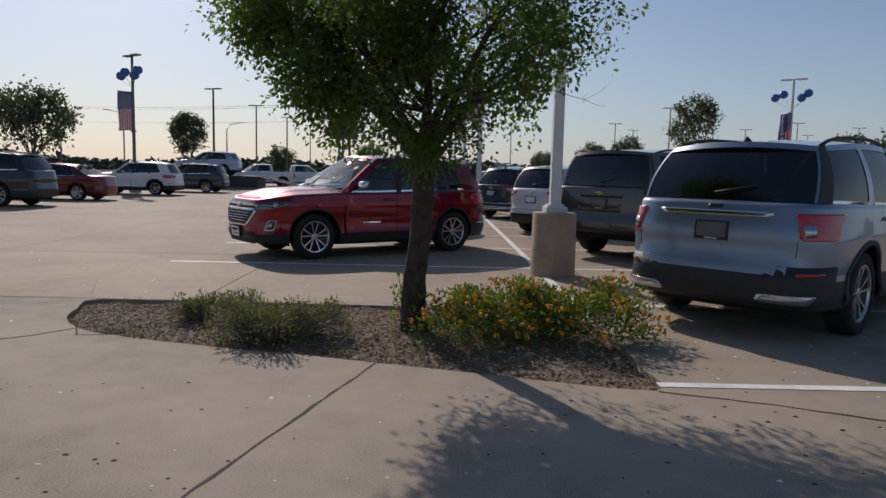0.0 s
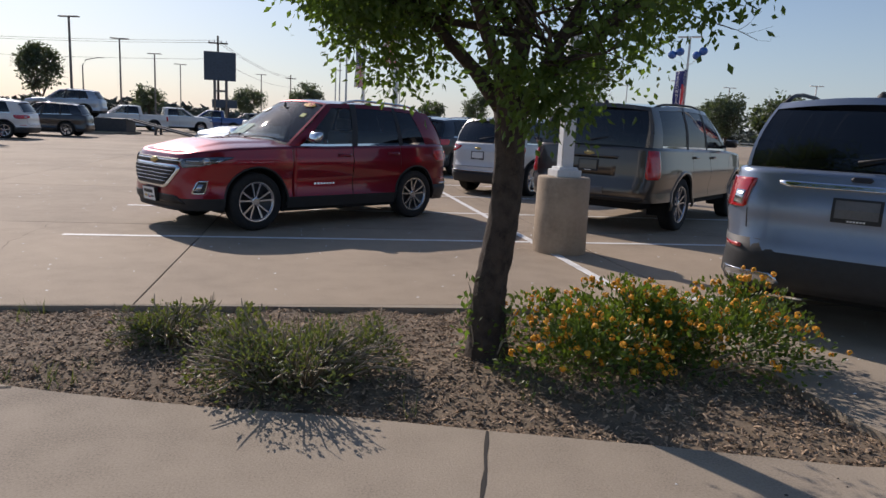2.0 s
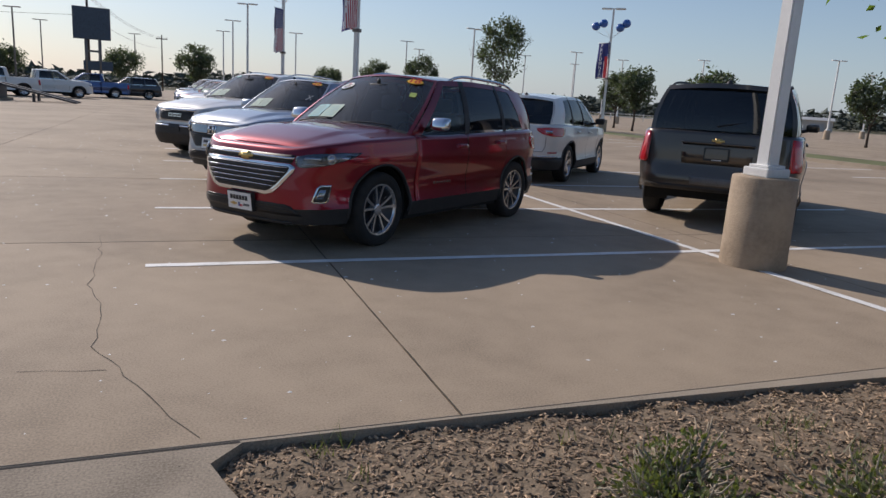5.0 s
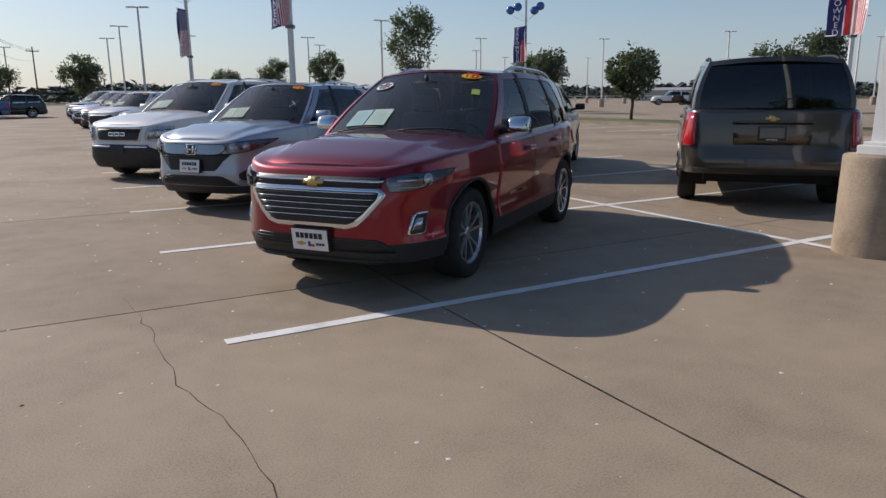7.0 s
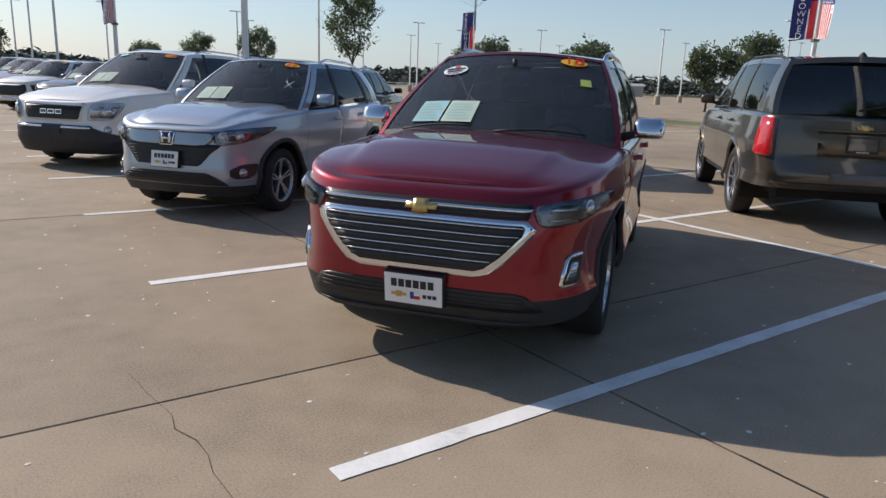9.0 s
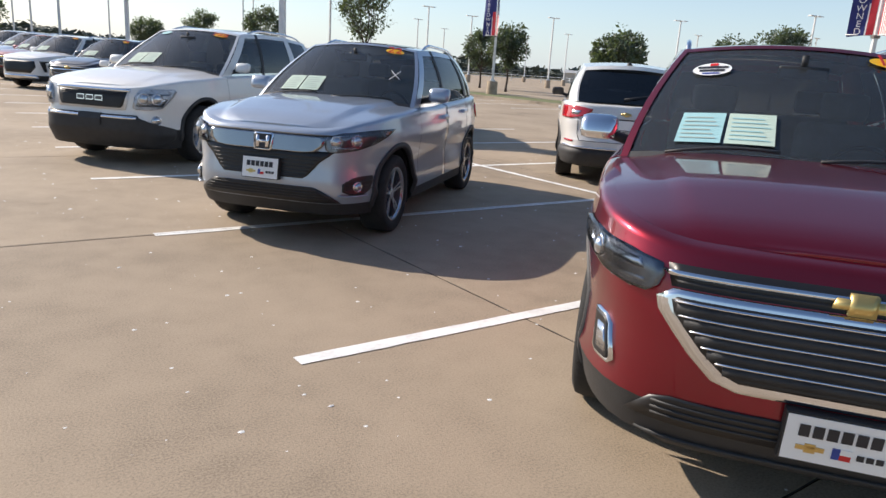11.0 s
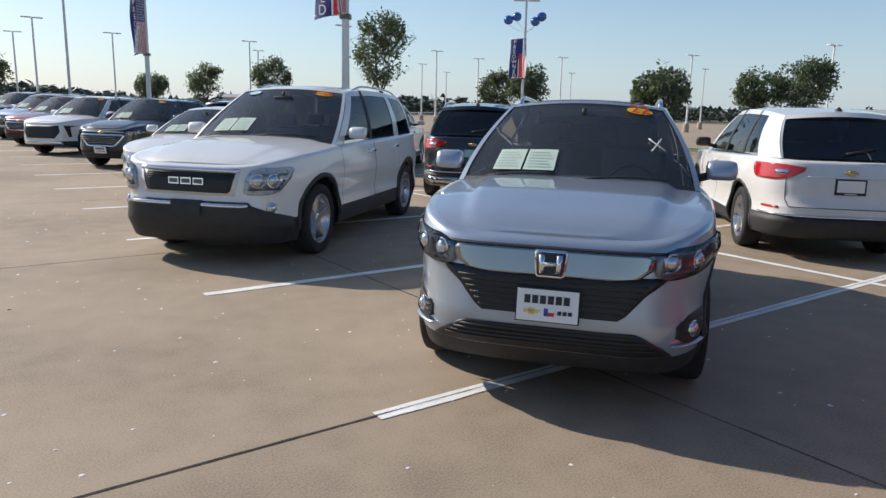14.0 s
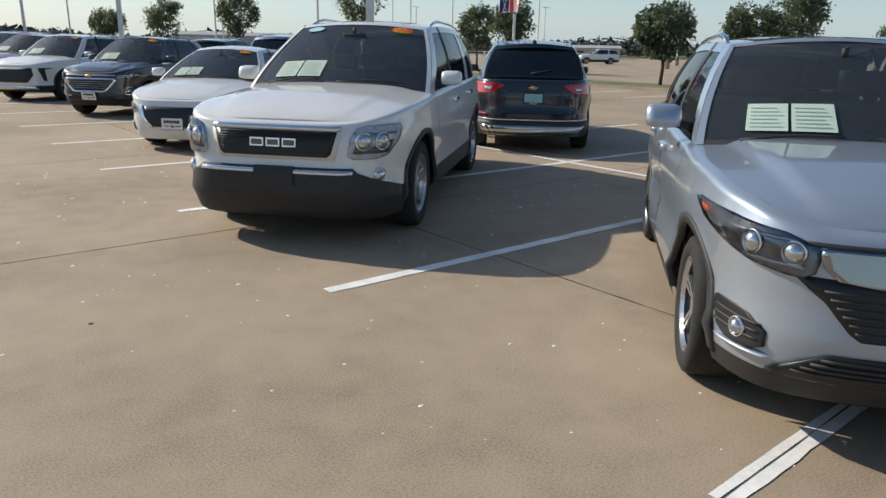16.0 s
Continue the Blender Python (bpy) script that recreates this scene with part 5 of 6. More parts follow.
em = patch("badge", sh, [(0.728, -0.066, 0.066), (0.745, -0.074, 0.074), (0.845, -0.084, 0.084), (0.86, -0.074, 0.074)], 0.036, CHROME, car, n=8, label="chrome badge on a dark field")
bk = patch("badge_field", sh, [(0.738, -0.060, 0.060), (0.75, -0.066, 0.066), (0.842, -0.075, 0.075), (0.852, -0.068, 0.068)], 0.039, INK, car, n=6)
bk.parent = em
for a, b, z0, z1 in ((-0.052, -0.028, 0.75, 0.84), (0.028, 0.052, 0.75, 0.84), (-0.03, 0.03, 0.786, 0.804)):
    o = patch("badge_bar", sh, [(z0, a, b), (z1, a * 1.12, b * 1.12)], 0.046, CHROME, car, n=1, sub=1)
    o.parent = em
headlamps(car, [(0.745, 0.56, 0.62), (0.765, 0.52, 0.78), (0.81, 0.51, 0.97), (0.86, 0.52, 1.13), (0.895, 0.66, 1.24), (0.915, 0.95, 1.29)],
          [[(0.772, 0.56, 0.74), (0.786, 0.56, 0.88)], [(0.80, 0.92, 0.96), (0.86, 1.0, 1.10)], [(0.868, 0.58, 0.84), (0.878, 0.62, 1.00)]], [(0.61, 0.827, 0.040), (0.78, 0.835, 0.043)], amber=[(0.875, 1.13, 1.16), (0.898, 1.16, 1.23)], housing=LAMP_DARK)
# Black strip laid on the nose as the shade line below the hood edge.
patch("nose_shade", sh, [(0.862, -0.58, 0.58), (0.875, -0.60, 0.60)], 0.010, BLACK, car, n=24)
both("fog_recess", sh, [(0.415, 0.72, 0.86), (0.44, 0.66, 0.94), (0.50, 0.66, 0.99), (0.545, 0.76, 1.0), (0.555, 0.84, 0.98)], 0.006, GRILLE, car, n=16)
for k in range(3):
    both("fog_slat", sh, [(0.455 + 0.03 * k, 0.69, 0.97), (0.462 + 0.03 * k, 0.69, 0.97)], 0.012, BLACK, car, n=10, sub=1)
for sg in (1, -1):
    projector(car, sg * 0.80, 0.475, 0.036)
both("fog_trim", sh, [(0.395, 0.66, 0.86), (0.408, 0.63, 0.92)], 0.016, SILVER, car, n=12)
patch("lower_grille", sh, [(0.345, -0.66, 0.66), (0.36, -0.64, 0.64), (0.46, -0.46, 0.46), (0.472, -0.42, 0.42)], 0.008, GRILLE, car, n=24)
bars(sh, car, 0.37, 0.46, 4, lambda z: float(np.interp(z, (0.36, 0.46), (0.58, 0.44))), BLACK, 0.014, 0.010)
dealer_plate(car, 0.515, -0.152, 0.152, off=0.05)
screen_items(car, "22", 1)
for a, b in (((0.66, 0.40), (0.78, 0.56)), ((0.66, 0.55), (0.78, 0.42))):
    cs = car_shells[car.name]
    V, F = tube([screen_point(cs[4], cs[2], cs[3], a[0] + (b[0] - a[0]) * k / 4, a[1] + (b[1] - a[1]) * k / 4, 0.006) for k in range(5)], [0.004] * 5, 4)
    mesh("chalk_stroke", V, F, PLATE, car)
crossover_rear(car)

# white large crossover in the third
car = vehicle("white_suv", "pearl white three-row crossover with black lower bumper", 2.17, 11.0, 219.9, {**BIG, "mirror": WHITE}, WHITE)
sh = car_shells[car.name][0]
patch("grille_surround", sh, [(0.69, -0.48, 0.48), (0.93, -0.54, 0.54)], 0.012, WHITE, car, n=20)
patch("grille", sh, [(0.715, -0.42, 0.42), (0.74, -0.45, 0.45), (0.905, -0.50, 0.50)], 0.02, GRILLE, car, n=20)
patch("grille_top", sh, [(0.912, -0.53, 0.53), (0.945, -0.53, 0.53)], 0.022, CHROME, car, n=20)
bars(sh, car, 0.73, 0.90, 9, lambda z: 0.44, BLACK, 0.024, 0.006)
for a in (-0.19, -0.06, 0.07):
    lt = patch("badge_block", sh, [(0.785, a, a + 0.11), (0.85, a, a + 0.11)], 0.034, CHROME, car, n=1, sub=1, smooth=False)
    o = patch("badge_inlay", sh, [(0.797, a + 0.012, a + 0.098), (0.838, a + 0.012, a + 0.098)], 0.037, CABIN, car, n=1, sub=1, smooth=False)
    o.parent = lt
headlamps(car, [(0.705, 0.62, 0.82), (0.73, 0.58, 0.94), (0.86, 0.60, 1.08), (0.93, 0.66, 1.14), (0.955, 0.76, 1.12)],
          [[(0.745, 0.62, 0.94), (0.90, 0.68, 1.06)]], [(0.72, 0.835, 0.06), (0.88, 0.835, 0.06)])
for sg in (1, -1):
    projector(car, sg * 0.86, 0.575, 0.05)
patch("lower_bumper", sh, [(0.235, -0.9, 0.9), (0.34, -1.12, 1.12), (0.47, -1.12, 1.12), (0.55, -0.80, 0.80), (0.60, -0.66, 0.66), (0.635, -0.62, 0.62)], 0.016, BLACK, car, n=60, sub=4)
patch("bumper_strip", sh, [(0.59, -0.62, 0.62), (0.62, -0.62, 0.62)], 0.024, CHROME, car, n=20)
patch("plate_holder", sh, [(0.50, -0.16, 0.16), (0.64, -0.16, 0.16)], 0.03, BLACK, car, n=4, smooth=False)
screen_items(car, "2008", 1)
screen_sheet("round_sticker", car, -0.78, -0.52, 0.86, 0.94, PAPER_BLUE, 0.004, True, "pale blue oval sticker")

# cars farther down the row
car = vehicle("white_saloon", "white saloon car with black grille and orange sticker", 2.9, 16.4, 226.0, SALOON, WHITE, WHITE)
sh = car_shells[car.name][0]
patch("grille", sh, [(0.36, -0.30, 0.30), (0.50, -0.42, 0.42), (0.64, -0.46, 0.46)], 0.012, GRILLE, car, n=16)
both("grille_edge", sh, [(0.34, 0.28, 0.33), (0.50, 0.42, 0.46), (0.66, 0.47, 0.52)], 0.02, CHROME, car)
headlamps(car, [(0.56, 0.62, 0.75), (0.60, 0.58, 0.95), (0.66, 0.66, 1.12), (0.685, 0.9, 1.14)], [[(0.60, 0.65, 0.85), (0.62, 0.65, 0.9)]], [(0.82, 0.625, 0.03)])
both("bumper_opening", sh, [(0.30, 0.62, 0.95), (0.42, 0.72, 1.0)], 0.006, GRILLE, car)
dealer_plate(car, 0.33, off=0.03); screen_items(car, "20", 1)
car = vehicle("charcoal_crossover", "charcoal small crossover with black grille", 3.1, 21.8, 222.0, {**SMALL, "sunroof": False}, CHARCOAL)
crossover_front(car); dealer_plate(car, 0.36, off=0.05); screen_items(car, "19", 1)
car = vehicle("white_crossover", "white crossover with black mesh grille", 2.6, 26.8, 221.0, dict(r=0.37, wheel="dark"), WHITE)
sh = car_shells[car.name][0]
patch("grille", sh, [(0.48, -0.44, 0.44), (0.66, -0.6, 0.6), (0.84, -0.56, 0.56)], 0.01, GRILLE, car, n=16)
both("headlamp", sh, [(0.52, 0.84, 0.92), (0.80, 0.72, 0.88), (0.84, 0.70, 1.14)], 0.01, GRILLE, car)
patch("lower_grille", sh, [(0.30, -0.7, 0.7), (0.42, -0.6, 0.6)], 0.006, CHROME, car, n=16)
screen_items(car, "21", 1)
for k, (nm, lab, pr, bp) in enumerate((("wine_crossover", "wine red crossover with a pale screen paper", {}, WINE), ("blue_white_suv", "silver-blue large crossover with black lower bumper", BIG, STEEL), ("wine_saloon", "dark red saloon car in the row", SALOON, WINE), ("dark_suv", "dark grey boxy sport utility vehicle", BOXY, CHARCOAL), ("silver_suv", "silver large crossover near the row's end", LARGE, SILVER))):
    car = vehicle(nm, lab, 2.5, 31.5 + 4.6 * k, 221.0, pr, bp)
    if k != 2:
        crossover_front(car)
    screen_items(car, "", 1)

# vehicles with their backs to the walk
car = vehicle("white_hatch_crossover", "white compact crossover seen from behind, red tail lamps", 7.79, 7.63, 44.4, dict(wheel="six", lip=0.035, rails=False, mirror=BLACK, rear_q=0.985, rear_t=(0.0, 0.9)), WHITE)
crossover_rear(car, 0.955); rear_plate(car, 0.75, PLATE); rear_wiper(car); bow_tie(car_shells[car.name][0], car, 0.985, 0.8, True)
car = vehicle("bronze_suv", "dark bronze boxy full-size sport utility vehicle from behind", 8.54, 2.93, 42.5, BOXY, BROWN, BROWN)
sh = car_shells[car.name][0]
for o in both("tail_lamp", sh, [(0.80, 0.92, 1.10), (0.84, 0.89, 1.16), (1.0, 0.90, 1.18), (1.20, 0.93, 1.16)], 0.016, LAMP_RED, car, rear=True):
    o["label"] = "tall red tail lamp"
patch("gate_seam", sh, [(0.735, -0.86, 0.86), (0.745, -0.86, 0.86)], 0.003, UNDER, car, rear=True, n=14, sub=1)
both("gate_seam", sh, [(0.745, 0.855, 0.862), (1.2, 0.88, 0.887)], 0.003, UNDER, car, rear=True, n=1)
patch("plate_recess", sh, [(0.82, -0.42, 0.42), (1.08, -0.44, 0.44)], 0.001, BROWN, car, rear=True, n=10)
patch("gate_bar", sh, [(1.085, -0.45, 0.45), (1.105, -0.45, 0.45)], 0.02, BROWN, car, rear=True, n=10)
patch("step_pad", sh, [(0.56, -0.28, 0.28), (0.66, -0.28, 0.28)], 0.012, CABIN, car, rear=True, n=8)
patch("lower_valance", sh, [(0.475, -0.8, 0.8), (0.54, -0.95, 0.95)], 0.004, BLACK, car, rear=True, n=14)
rear_plate(car, 0.87, BROWN); rear_wiper(car); bow_tie(sh, car, 1.13, 0.9, True)
car = vehicle("silver_blue_suv", "silver-blue large crossover from behind with chrome tailgate bar", 8.25, -2.52, 43.2, LARGE, STEEL)
sh = car_shells[car.name][0]
for o in both("tail_lamp", sh, [(0.90, 0.80, 1.10), (0.92, 0.76, 1.16), (1.04, 0.75, 1.22), (1.09, 0.73, 1.30), (1.125, 0.73, 1.32)], 0.016, LAMP_RED, car, rear=True, n=14):
    o["label"] = "red tail lamp with a clear inset"
both("reversing_lamp", sh, [(0.93, 0.80, 0.90), (1.03, 0.79, 0.90)], 0.021, LAMP_IN, car, rear=True)
patch("gate_bar", sh, [(1.085, -0.46, 0.46), (1.10, -0.52, 0.52), (1.125, -0.52, 0.52)], 0.03, CHROME, car, rear=True, n=16, label="bright chrome bar")
patch("badge", sh, [(1.145, -0.055, 0.055), (1.16, -0.07, 0.07), (1.18, -0.055, 0.055)], 0.015, INK, car, rear=True, n=6)
patch("lower_bumper", sh, [(0.32, -0.9, 0.9), (0.44, -1.2, 1.2), (0.68, -1.2, 1.2)], 0.008, BLACK, car, rear=True, n=48)
both("reflector", sh, [(0.60, 0.74, 1.02), (0.628, 0.74, 1.03)], 0.014, LAMP_RED, car, rear=True)
both("exhaust_trim", sh, [(0.36, 0.42, 0.86), (0.43, 0.46, 0.92), (0.44, 0.5, 0.92)], 0.02, LAMP_IN, car, rear=True)
patch("gate_seam", sh, [(0.715, -0.74, 0.74), (0.722, -0.74, 0.74)], 0.003, UNDER, car, rear=True, n=14, sub=1)
both("gate_seam", sh, [(0.72, 0.735, 0.742), (0.90, 0.745, 0.752)], 0.003, UNDER, car, rear=True, n=1)
rear_plate(car, 0.86, CABIN); rear_wiper(car)
car = vehicle("black_crossover", "black mid-size crossover from behind with silver skid plate", 7.3, 13.55, 46.0, dict(L=4.86, W=1.95, r=0.37, H=1.70, xr=-1.45, xf=1.42, wheel="five"), CHARCOAL)
crossover_rear(car, 0.95); rear_plate(car, 0.74, PAPER_BLUE); rear_wiper(car)
sh = car_shells[car.name][0]
patch("skid_plate", sh, [(0.27, -0.8, 0.8), (0.42, -0.9, 0.9)], 0.012, LAMP_IN, car, rear=True, n=16)
bow_tie(sh, car, 0.98, 0.8, True)
for k, (x, y, bp, pr) in enumerate(((8.2, 19.0, WHITE, {}), (8.2, 23.8, STEEL, BIG), (8.0, 28.6, BLACKP, {}))):
    car = vehicle(("white_crossover", "steel_crossover", "black_crossover")[k], ("white", "steel blue", "black")[k] + " crossover parked with its back to the aisle", x, y, 45.0, pr, bp)
    crossover_rear(car)

# row across the aisle
car = vehicle("black_suv", "black large crossover parked across the aisle", -11.75, 13.3, 178.0, LARGE, BLACKP)
car = vehicle("red_saloon", "wine red saloon car parked across the aisle", -11.9, 18.6, 178.0, {**SALOON, "arch": WINE, "handle": WINE}, WINE, WINE)
car = vehicle("white_compact_crossover", "white compact crossover parked across the aisle", -11.7, 25.9, 178.0, dict(wheel="dark"), WHITE)
crossover_rear(car)
car = vehicle("grey_crossover", "grey crossover parked behind the white one", -11.0, 31.5, 178.0, {}, CHARCOAL, detail=1)

# raised display with a silver crossover, ramp and pick-ups
disp = thing("display_stand", "dark display stand with a sloping steel ramp", "platform", pose(-13.2, 40.0, 0))
bm = bmesh.new(); box(bm, -3.6, 4.4, -1.2, 1.2, 0, 0.95, 0.03); part("deck", bm, DECK, disp)
for yy in (-0.8, 0.8):
    bm = bmesh.new(); box(bm, 0, 4.0, -0.25, 0.25, -0.05, 0.05, 0.01)
    o = part("ramp", bm, DECK, disp); o.matrix_basis = pose(4.3, yy, 0.93, 0, 13, 0)
    bm = bmesh.new(); box(bm, 6.0, 6.1, yy - 0.2, yy + 0.2, 0.0, 0.45); part("ramp_prop", bm, DECK, disp)
vehicle("silver_display_crossover", "silver crossover standing on the display stand", -12.6, 40.0, 178.0, dict(wheel="six"), SILVER, z=0.95)


def pickup(label, x, y, heading, bp):
    """Pick-up: cab from the common body, load bed behind it."""
    P = dict(L=5.8, W=2.0, xf=1.85, xr=-1.75, r=0.40, wheel="truck", clad=0.45, nf=6, nr=10, sill=0.4, bump=0.38,
             top=[(-2.9, 1.25), (0.3, 1.25), (1.3, 1.22), (2.3, 1.15), (2.9, 1.08)], cowl=1.35, doors=(1.2, 0.2, -0.75), ry=0.68, tail=-0.95, trunk=False, rails=False,
             df=[(0.3, 0.1), (0.45, 0.0), (0.7, 0.0), (1.0, 0.05), (1.3, 0.12)], dr=[(0.3, 0.1), (0.5, 0), (1.3, 0.03)],
             roof=[(-0.95, 1.84), (-0.4, 1.88), (0.4, 1.86), (0.6, 1.82)], rx=(0.55, -0.8),
             side=[(1.35, 0.55, ""), (1.15, 0.42, "pillar"), (0.2, 0.1, "window"), (0.1, 0.0, "black"), (-0.7, -0.62, "window"), (-0.95, -0.8, "pillar")])
    car = vehicle("pickup_truck", label, x, y, heading, P, bp, bp)
    bm = bmesh.new()
    box(bm, -2.75, -1.0, -0.78, 0.78, 0.78, 0.84)
    box(bm, -2.75, -1.0, -0.80, -0.76, 0.8, 1.24)
    box(bm, -2.75, -1.0, 0.76, 0.80, 0.8, 1.24)
    part("load_bed", bm, DECK, car)
    both("headlamp", car_shells[car.name][0], [(0.85, 0.72, 1.0), (1.0, 0.72, 1.05)], 0.01, LAMP_IN, car)
    patch("grille", car_shells[car.name][0], [(0.7, -0.6, 0.6), (1.02, -0.66, 0.66)], 0.01, GRILLE, car, n=12)
    both("tail_lamp", car_shells[car.name][0], [(0.8, 0.9, 1.05), (1.15, 0.9, 1.06)], 0.01, LAMP_RED, car, rear=True)
    return car


pickup("white crew-cab pick-up parked past the display", -11.4, 50.0, 200.0, WHITE)
pickup("white crew-cab pick-up parked past the display", -8.4, 52.5, 20.0, WHITE)
pickup("dark blue pick-up parked near the billboard", -6.2, 59.0, 185.0, BLUE)
vehicle("dark_blue_suv", "dark blue large sport utility vehicle by the road", -3.4, 61.0, 185.0, LARGE, CHARCOAL)

# ---- lamp posts ----
def light_pole(x, y, h=7.5, dark=False, ped=False, banner=None, seed=0, square=False):
    """Square post on a round concrete pedestal, flat twin lamp head; some carry balloons and a banner."""
    t = thing("street_lamp", ("dark bronze" if dark else "white") + " lamp post with flat twin heads" + (" and printed banner" if banner else ""), "street lamp", pose(x, y, 0, 0, 0, -38 if banner else seed * 23 % 40 - 20), "lamp posts of the lot")
    m_ = POLE_DARK if dark else POLE_WHITE
    z0 = 0.0
    if ped:
        V, F = lathe([(0.315, -0.02), (0.315, 0.02), (0.305, 0.87), (0.295, 0.885), (0.001, 0.885)], 40)
        mesh("pedestal", V, F, PEDESTAL, t, "tan concrete drum")
        bm = bmesh.new(); box(bm, -0.15, 0.15, -0.15, 0.15, 0.885, 0.97, 0.012); part("base_cover", bm, m_, t)
        bm = bmesh.new(); box(bm, -0.115, 0.115, -0.115, 0.115, 0.97, 1.0, 0.008); part("base_collar", bm, m_, t)
        z0 = 0.95
    r = 0.075
    bm = bmesh.new()
    bmesh.ops.create_cone(bm, segments=4, radius1=r * 1.414, radius2=r * 1.05, depth=h - z0, cap_ends=True, matrix=pose(0, 0, (h + z0) / 2, 0, 0, 45))
    bmesh.ops.bevel(bm, geom=[e for e in bm.edges if abs(e.verts[0].co.z - e.verts[1].co.z) > 1], offset=0.012, segments=2, affect="EDGES")
    part("post", bm, m_, t)
    for sg in (1, -1):
        bm = bmesh.new(); box(bm, 0.1 if sg > 0 else -0.72, 0.72 if sg > 0 else -0.1, -0.17, 0.17, h - 0.03, h + 0.05, 0.02)
        part("lamp_head", bm, m_, t)
        bm = bmesh.new(); box(bm, 0.0 if sg > 0 else -0.14, 0.14 if sg > 0 else 0.0, -0.03, 0.03, h - 0.01, h + 0.04, 0.005)
        part("arm", bm, m_, t)
    if banner:
        if "balls" in banner:
            for k, (dx, dz) in enumerate(((-0.95, 0), (-0.5, 0.18), (0.5, -0.05), (0.85, 0.2))):
                zc = h - 1.05 + dz
                bm = bmesh.new()
                bmesh.ops.create_uvsphere(bm, u_segments=20, v_segments=12, radius=0.26, matrix=Matrix.Translation((dx, -0.15, zc)) @ Matrix.Diagonal((1, 1, 0.95, 1)))
                part("balloon", bm, BALL, t, "glossy blue balloon", True)
                V, F = tube([(0, 0, h - 1.7), (dx * 0.6, -0.1, zc - 0.45), (dx, -0.15, zc - 0.24)], [0.01] * 3, 4)
                mesh("balloon_wand", V, F, m_, t)
        zt, zb_ = (h - 2.0, h - 4.05)
        swing = {"text": Matrix.Rotation(radians(-32), 3, "Z"), "flag": Matrix.Rotation(radians(90), 3, "Z")}
        for kind_ in ("text", "flag"):
            W_ = 0.78
            def cloth(u, v, off=0.0):
                # u across from the post, v from bottom to top
                y_ = 0.05 * math.sin(u * 4.5 + v * 5 + seed) * u + off
                reach = -(0.09 + W_ * u)
                return swing[kind_] @ Vector((reach, y_ - 0.02, zb_ + (zt - zb_) * v - 0.10 * u * (1 - v) - 0.05 * math.sin(v * 3) * u))
            def piece(nm, u0, u1, v0, v1, material, parent, off):
                for o_ in (off, -off):
                    G = [[cloth(u0 + (u1 - u0) * i / 6, v0 + (v1 - v0) * j / 10, o_) for j in range(11)] for i in range(7)]
                    V, F = grid(G)
                    ob = mesh(nm, V, F, material, parent)
                return ob
            if kind_ == "text":
                b = piece("banner", 0, 1, 0, 1, FLAG_BLUE, t, 0.004)
                b["label"] = "blue banner with white upright letters"
                piece("banner_flash", 0.0, 0.28, 0.0, 0.62, FLAG_RED, b, 0.007)
                piece("banner_flash", 0.28, 0.34, 0.0, 0.5, FLAG_WHITE, b, 0.007)
                for k, ch in enumerate("PREOWNED"):
                    c = cloth(0.62, 0.93 - k * 0.123, 0.0)
                    for side_ in (1, -1):
                        text_mesh("letter", ch, 0.30, FLAG_WHITE, b, Matrix.Translation(c + swing["text"] @ Vector((0, -0.035 * side_, 0))) @ pose(0, 0, 0, 0, 0, -32) @ pose(0, 0, 0, 90, 0, 0 if side_ > 0 else 180))
            else:
                b = piece("flag", 0, 1, 0, 1, FLAG_WHITE, t, 0.004)
                b["label"] = "striped red and white flag with a blue field"
                for k in range(7):
                    piece("stripe", k / 7.0 + 0.01, k / 7.0 + 0.08, 0, 0.56, FLAG_RED, b, 0.007)
                field = piece("field", 0, 1, 0.56, 1, FLAG_BLUE, b, 0.010)
                SV, SF = [], []
                for i in range(6):
                    for j in range(9):
                        u, v = 0.1 + 0.155 * i + (0.04 if j % 2 else 0), 0.59 + 0.045 * j
                        for o_ in (0.013, -0.013):
                            n_ = len(SV)
                            SV += [cloth(u + 0.045 * math.sin(t_), v + 0.016 * math.cos(t_), o_) for t_ in np.linspace(0, 2 * math.pi, 6)[:-1]]
                            SF.append((n_, n_ + 1, n_ + 2, n_ + 3, n_ + 4))
                mesh("stars", SV, SF, FLAG_WHITE, b, smooth=False)
        for zz in (zt + 0.02, zb_ - 0.02):
            for end in (swing["text"] @ Vector((-0.9, 0, zz)), swing["flag"] @ Vector((-0.9, 0, zz))):
                V, F = tube([(0, 0, zz), end], [0.018] * 2, 6)
                mesh("banner_rod", V, F, m_, t)
        bm = bmesh.new(); box(bm, -0.11, 0.11, -0.11, 0.11, zb_ - 0.12, zb_ - 0.02, 0.01); part("bracket", bm, POLE_DARK, t)
    return t


light_pole(5.63, -0.64, 7.5, ped=True, seed=1)
light_pole(5.5, 16.0, 7.5, ped=True, banner="flag text", seed=2)
light_pole(5.5, 32.2, 7.5, ped=True, banner="flag text balls", seed=3)
light_pole(24.6, 11.3, 7.5, ped=True, banner="flag text", seed=4)
light_pole(25.2, 32.0, 7.5, ped=True, banner="flag text balls", seed=5)
light_pole(-13.1, 28.9, 7.5, dark=True, ped=True, banner="flag text balls", seed=6)
for k, (x, y) in enumerate(((5.3, 49.5), (5.3, 64.0), (5.3, 78.0), (23.9, 50.5), (23.8, 69.0), (28.6, 79.0), (41.3, 62.8), (40.6, 73.6), (52.0, 81.0), (50.4, 67.2), (65.6, 94.0), (54.6, 58.0), (80.5, 90.8), (76.5, 77.4), (60.0, 45.5), (78.0, 56.0), (58.0, 31.0), (82.0, 43.0), (12.3, 71.7))):
    light_pole(x, y, 7.5, ped=True, seed=k)
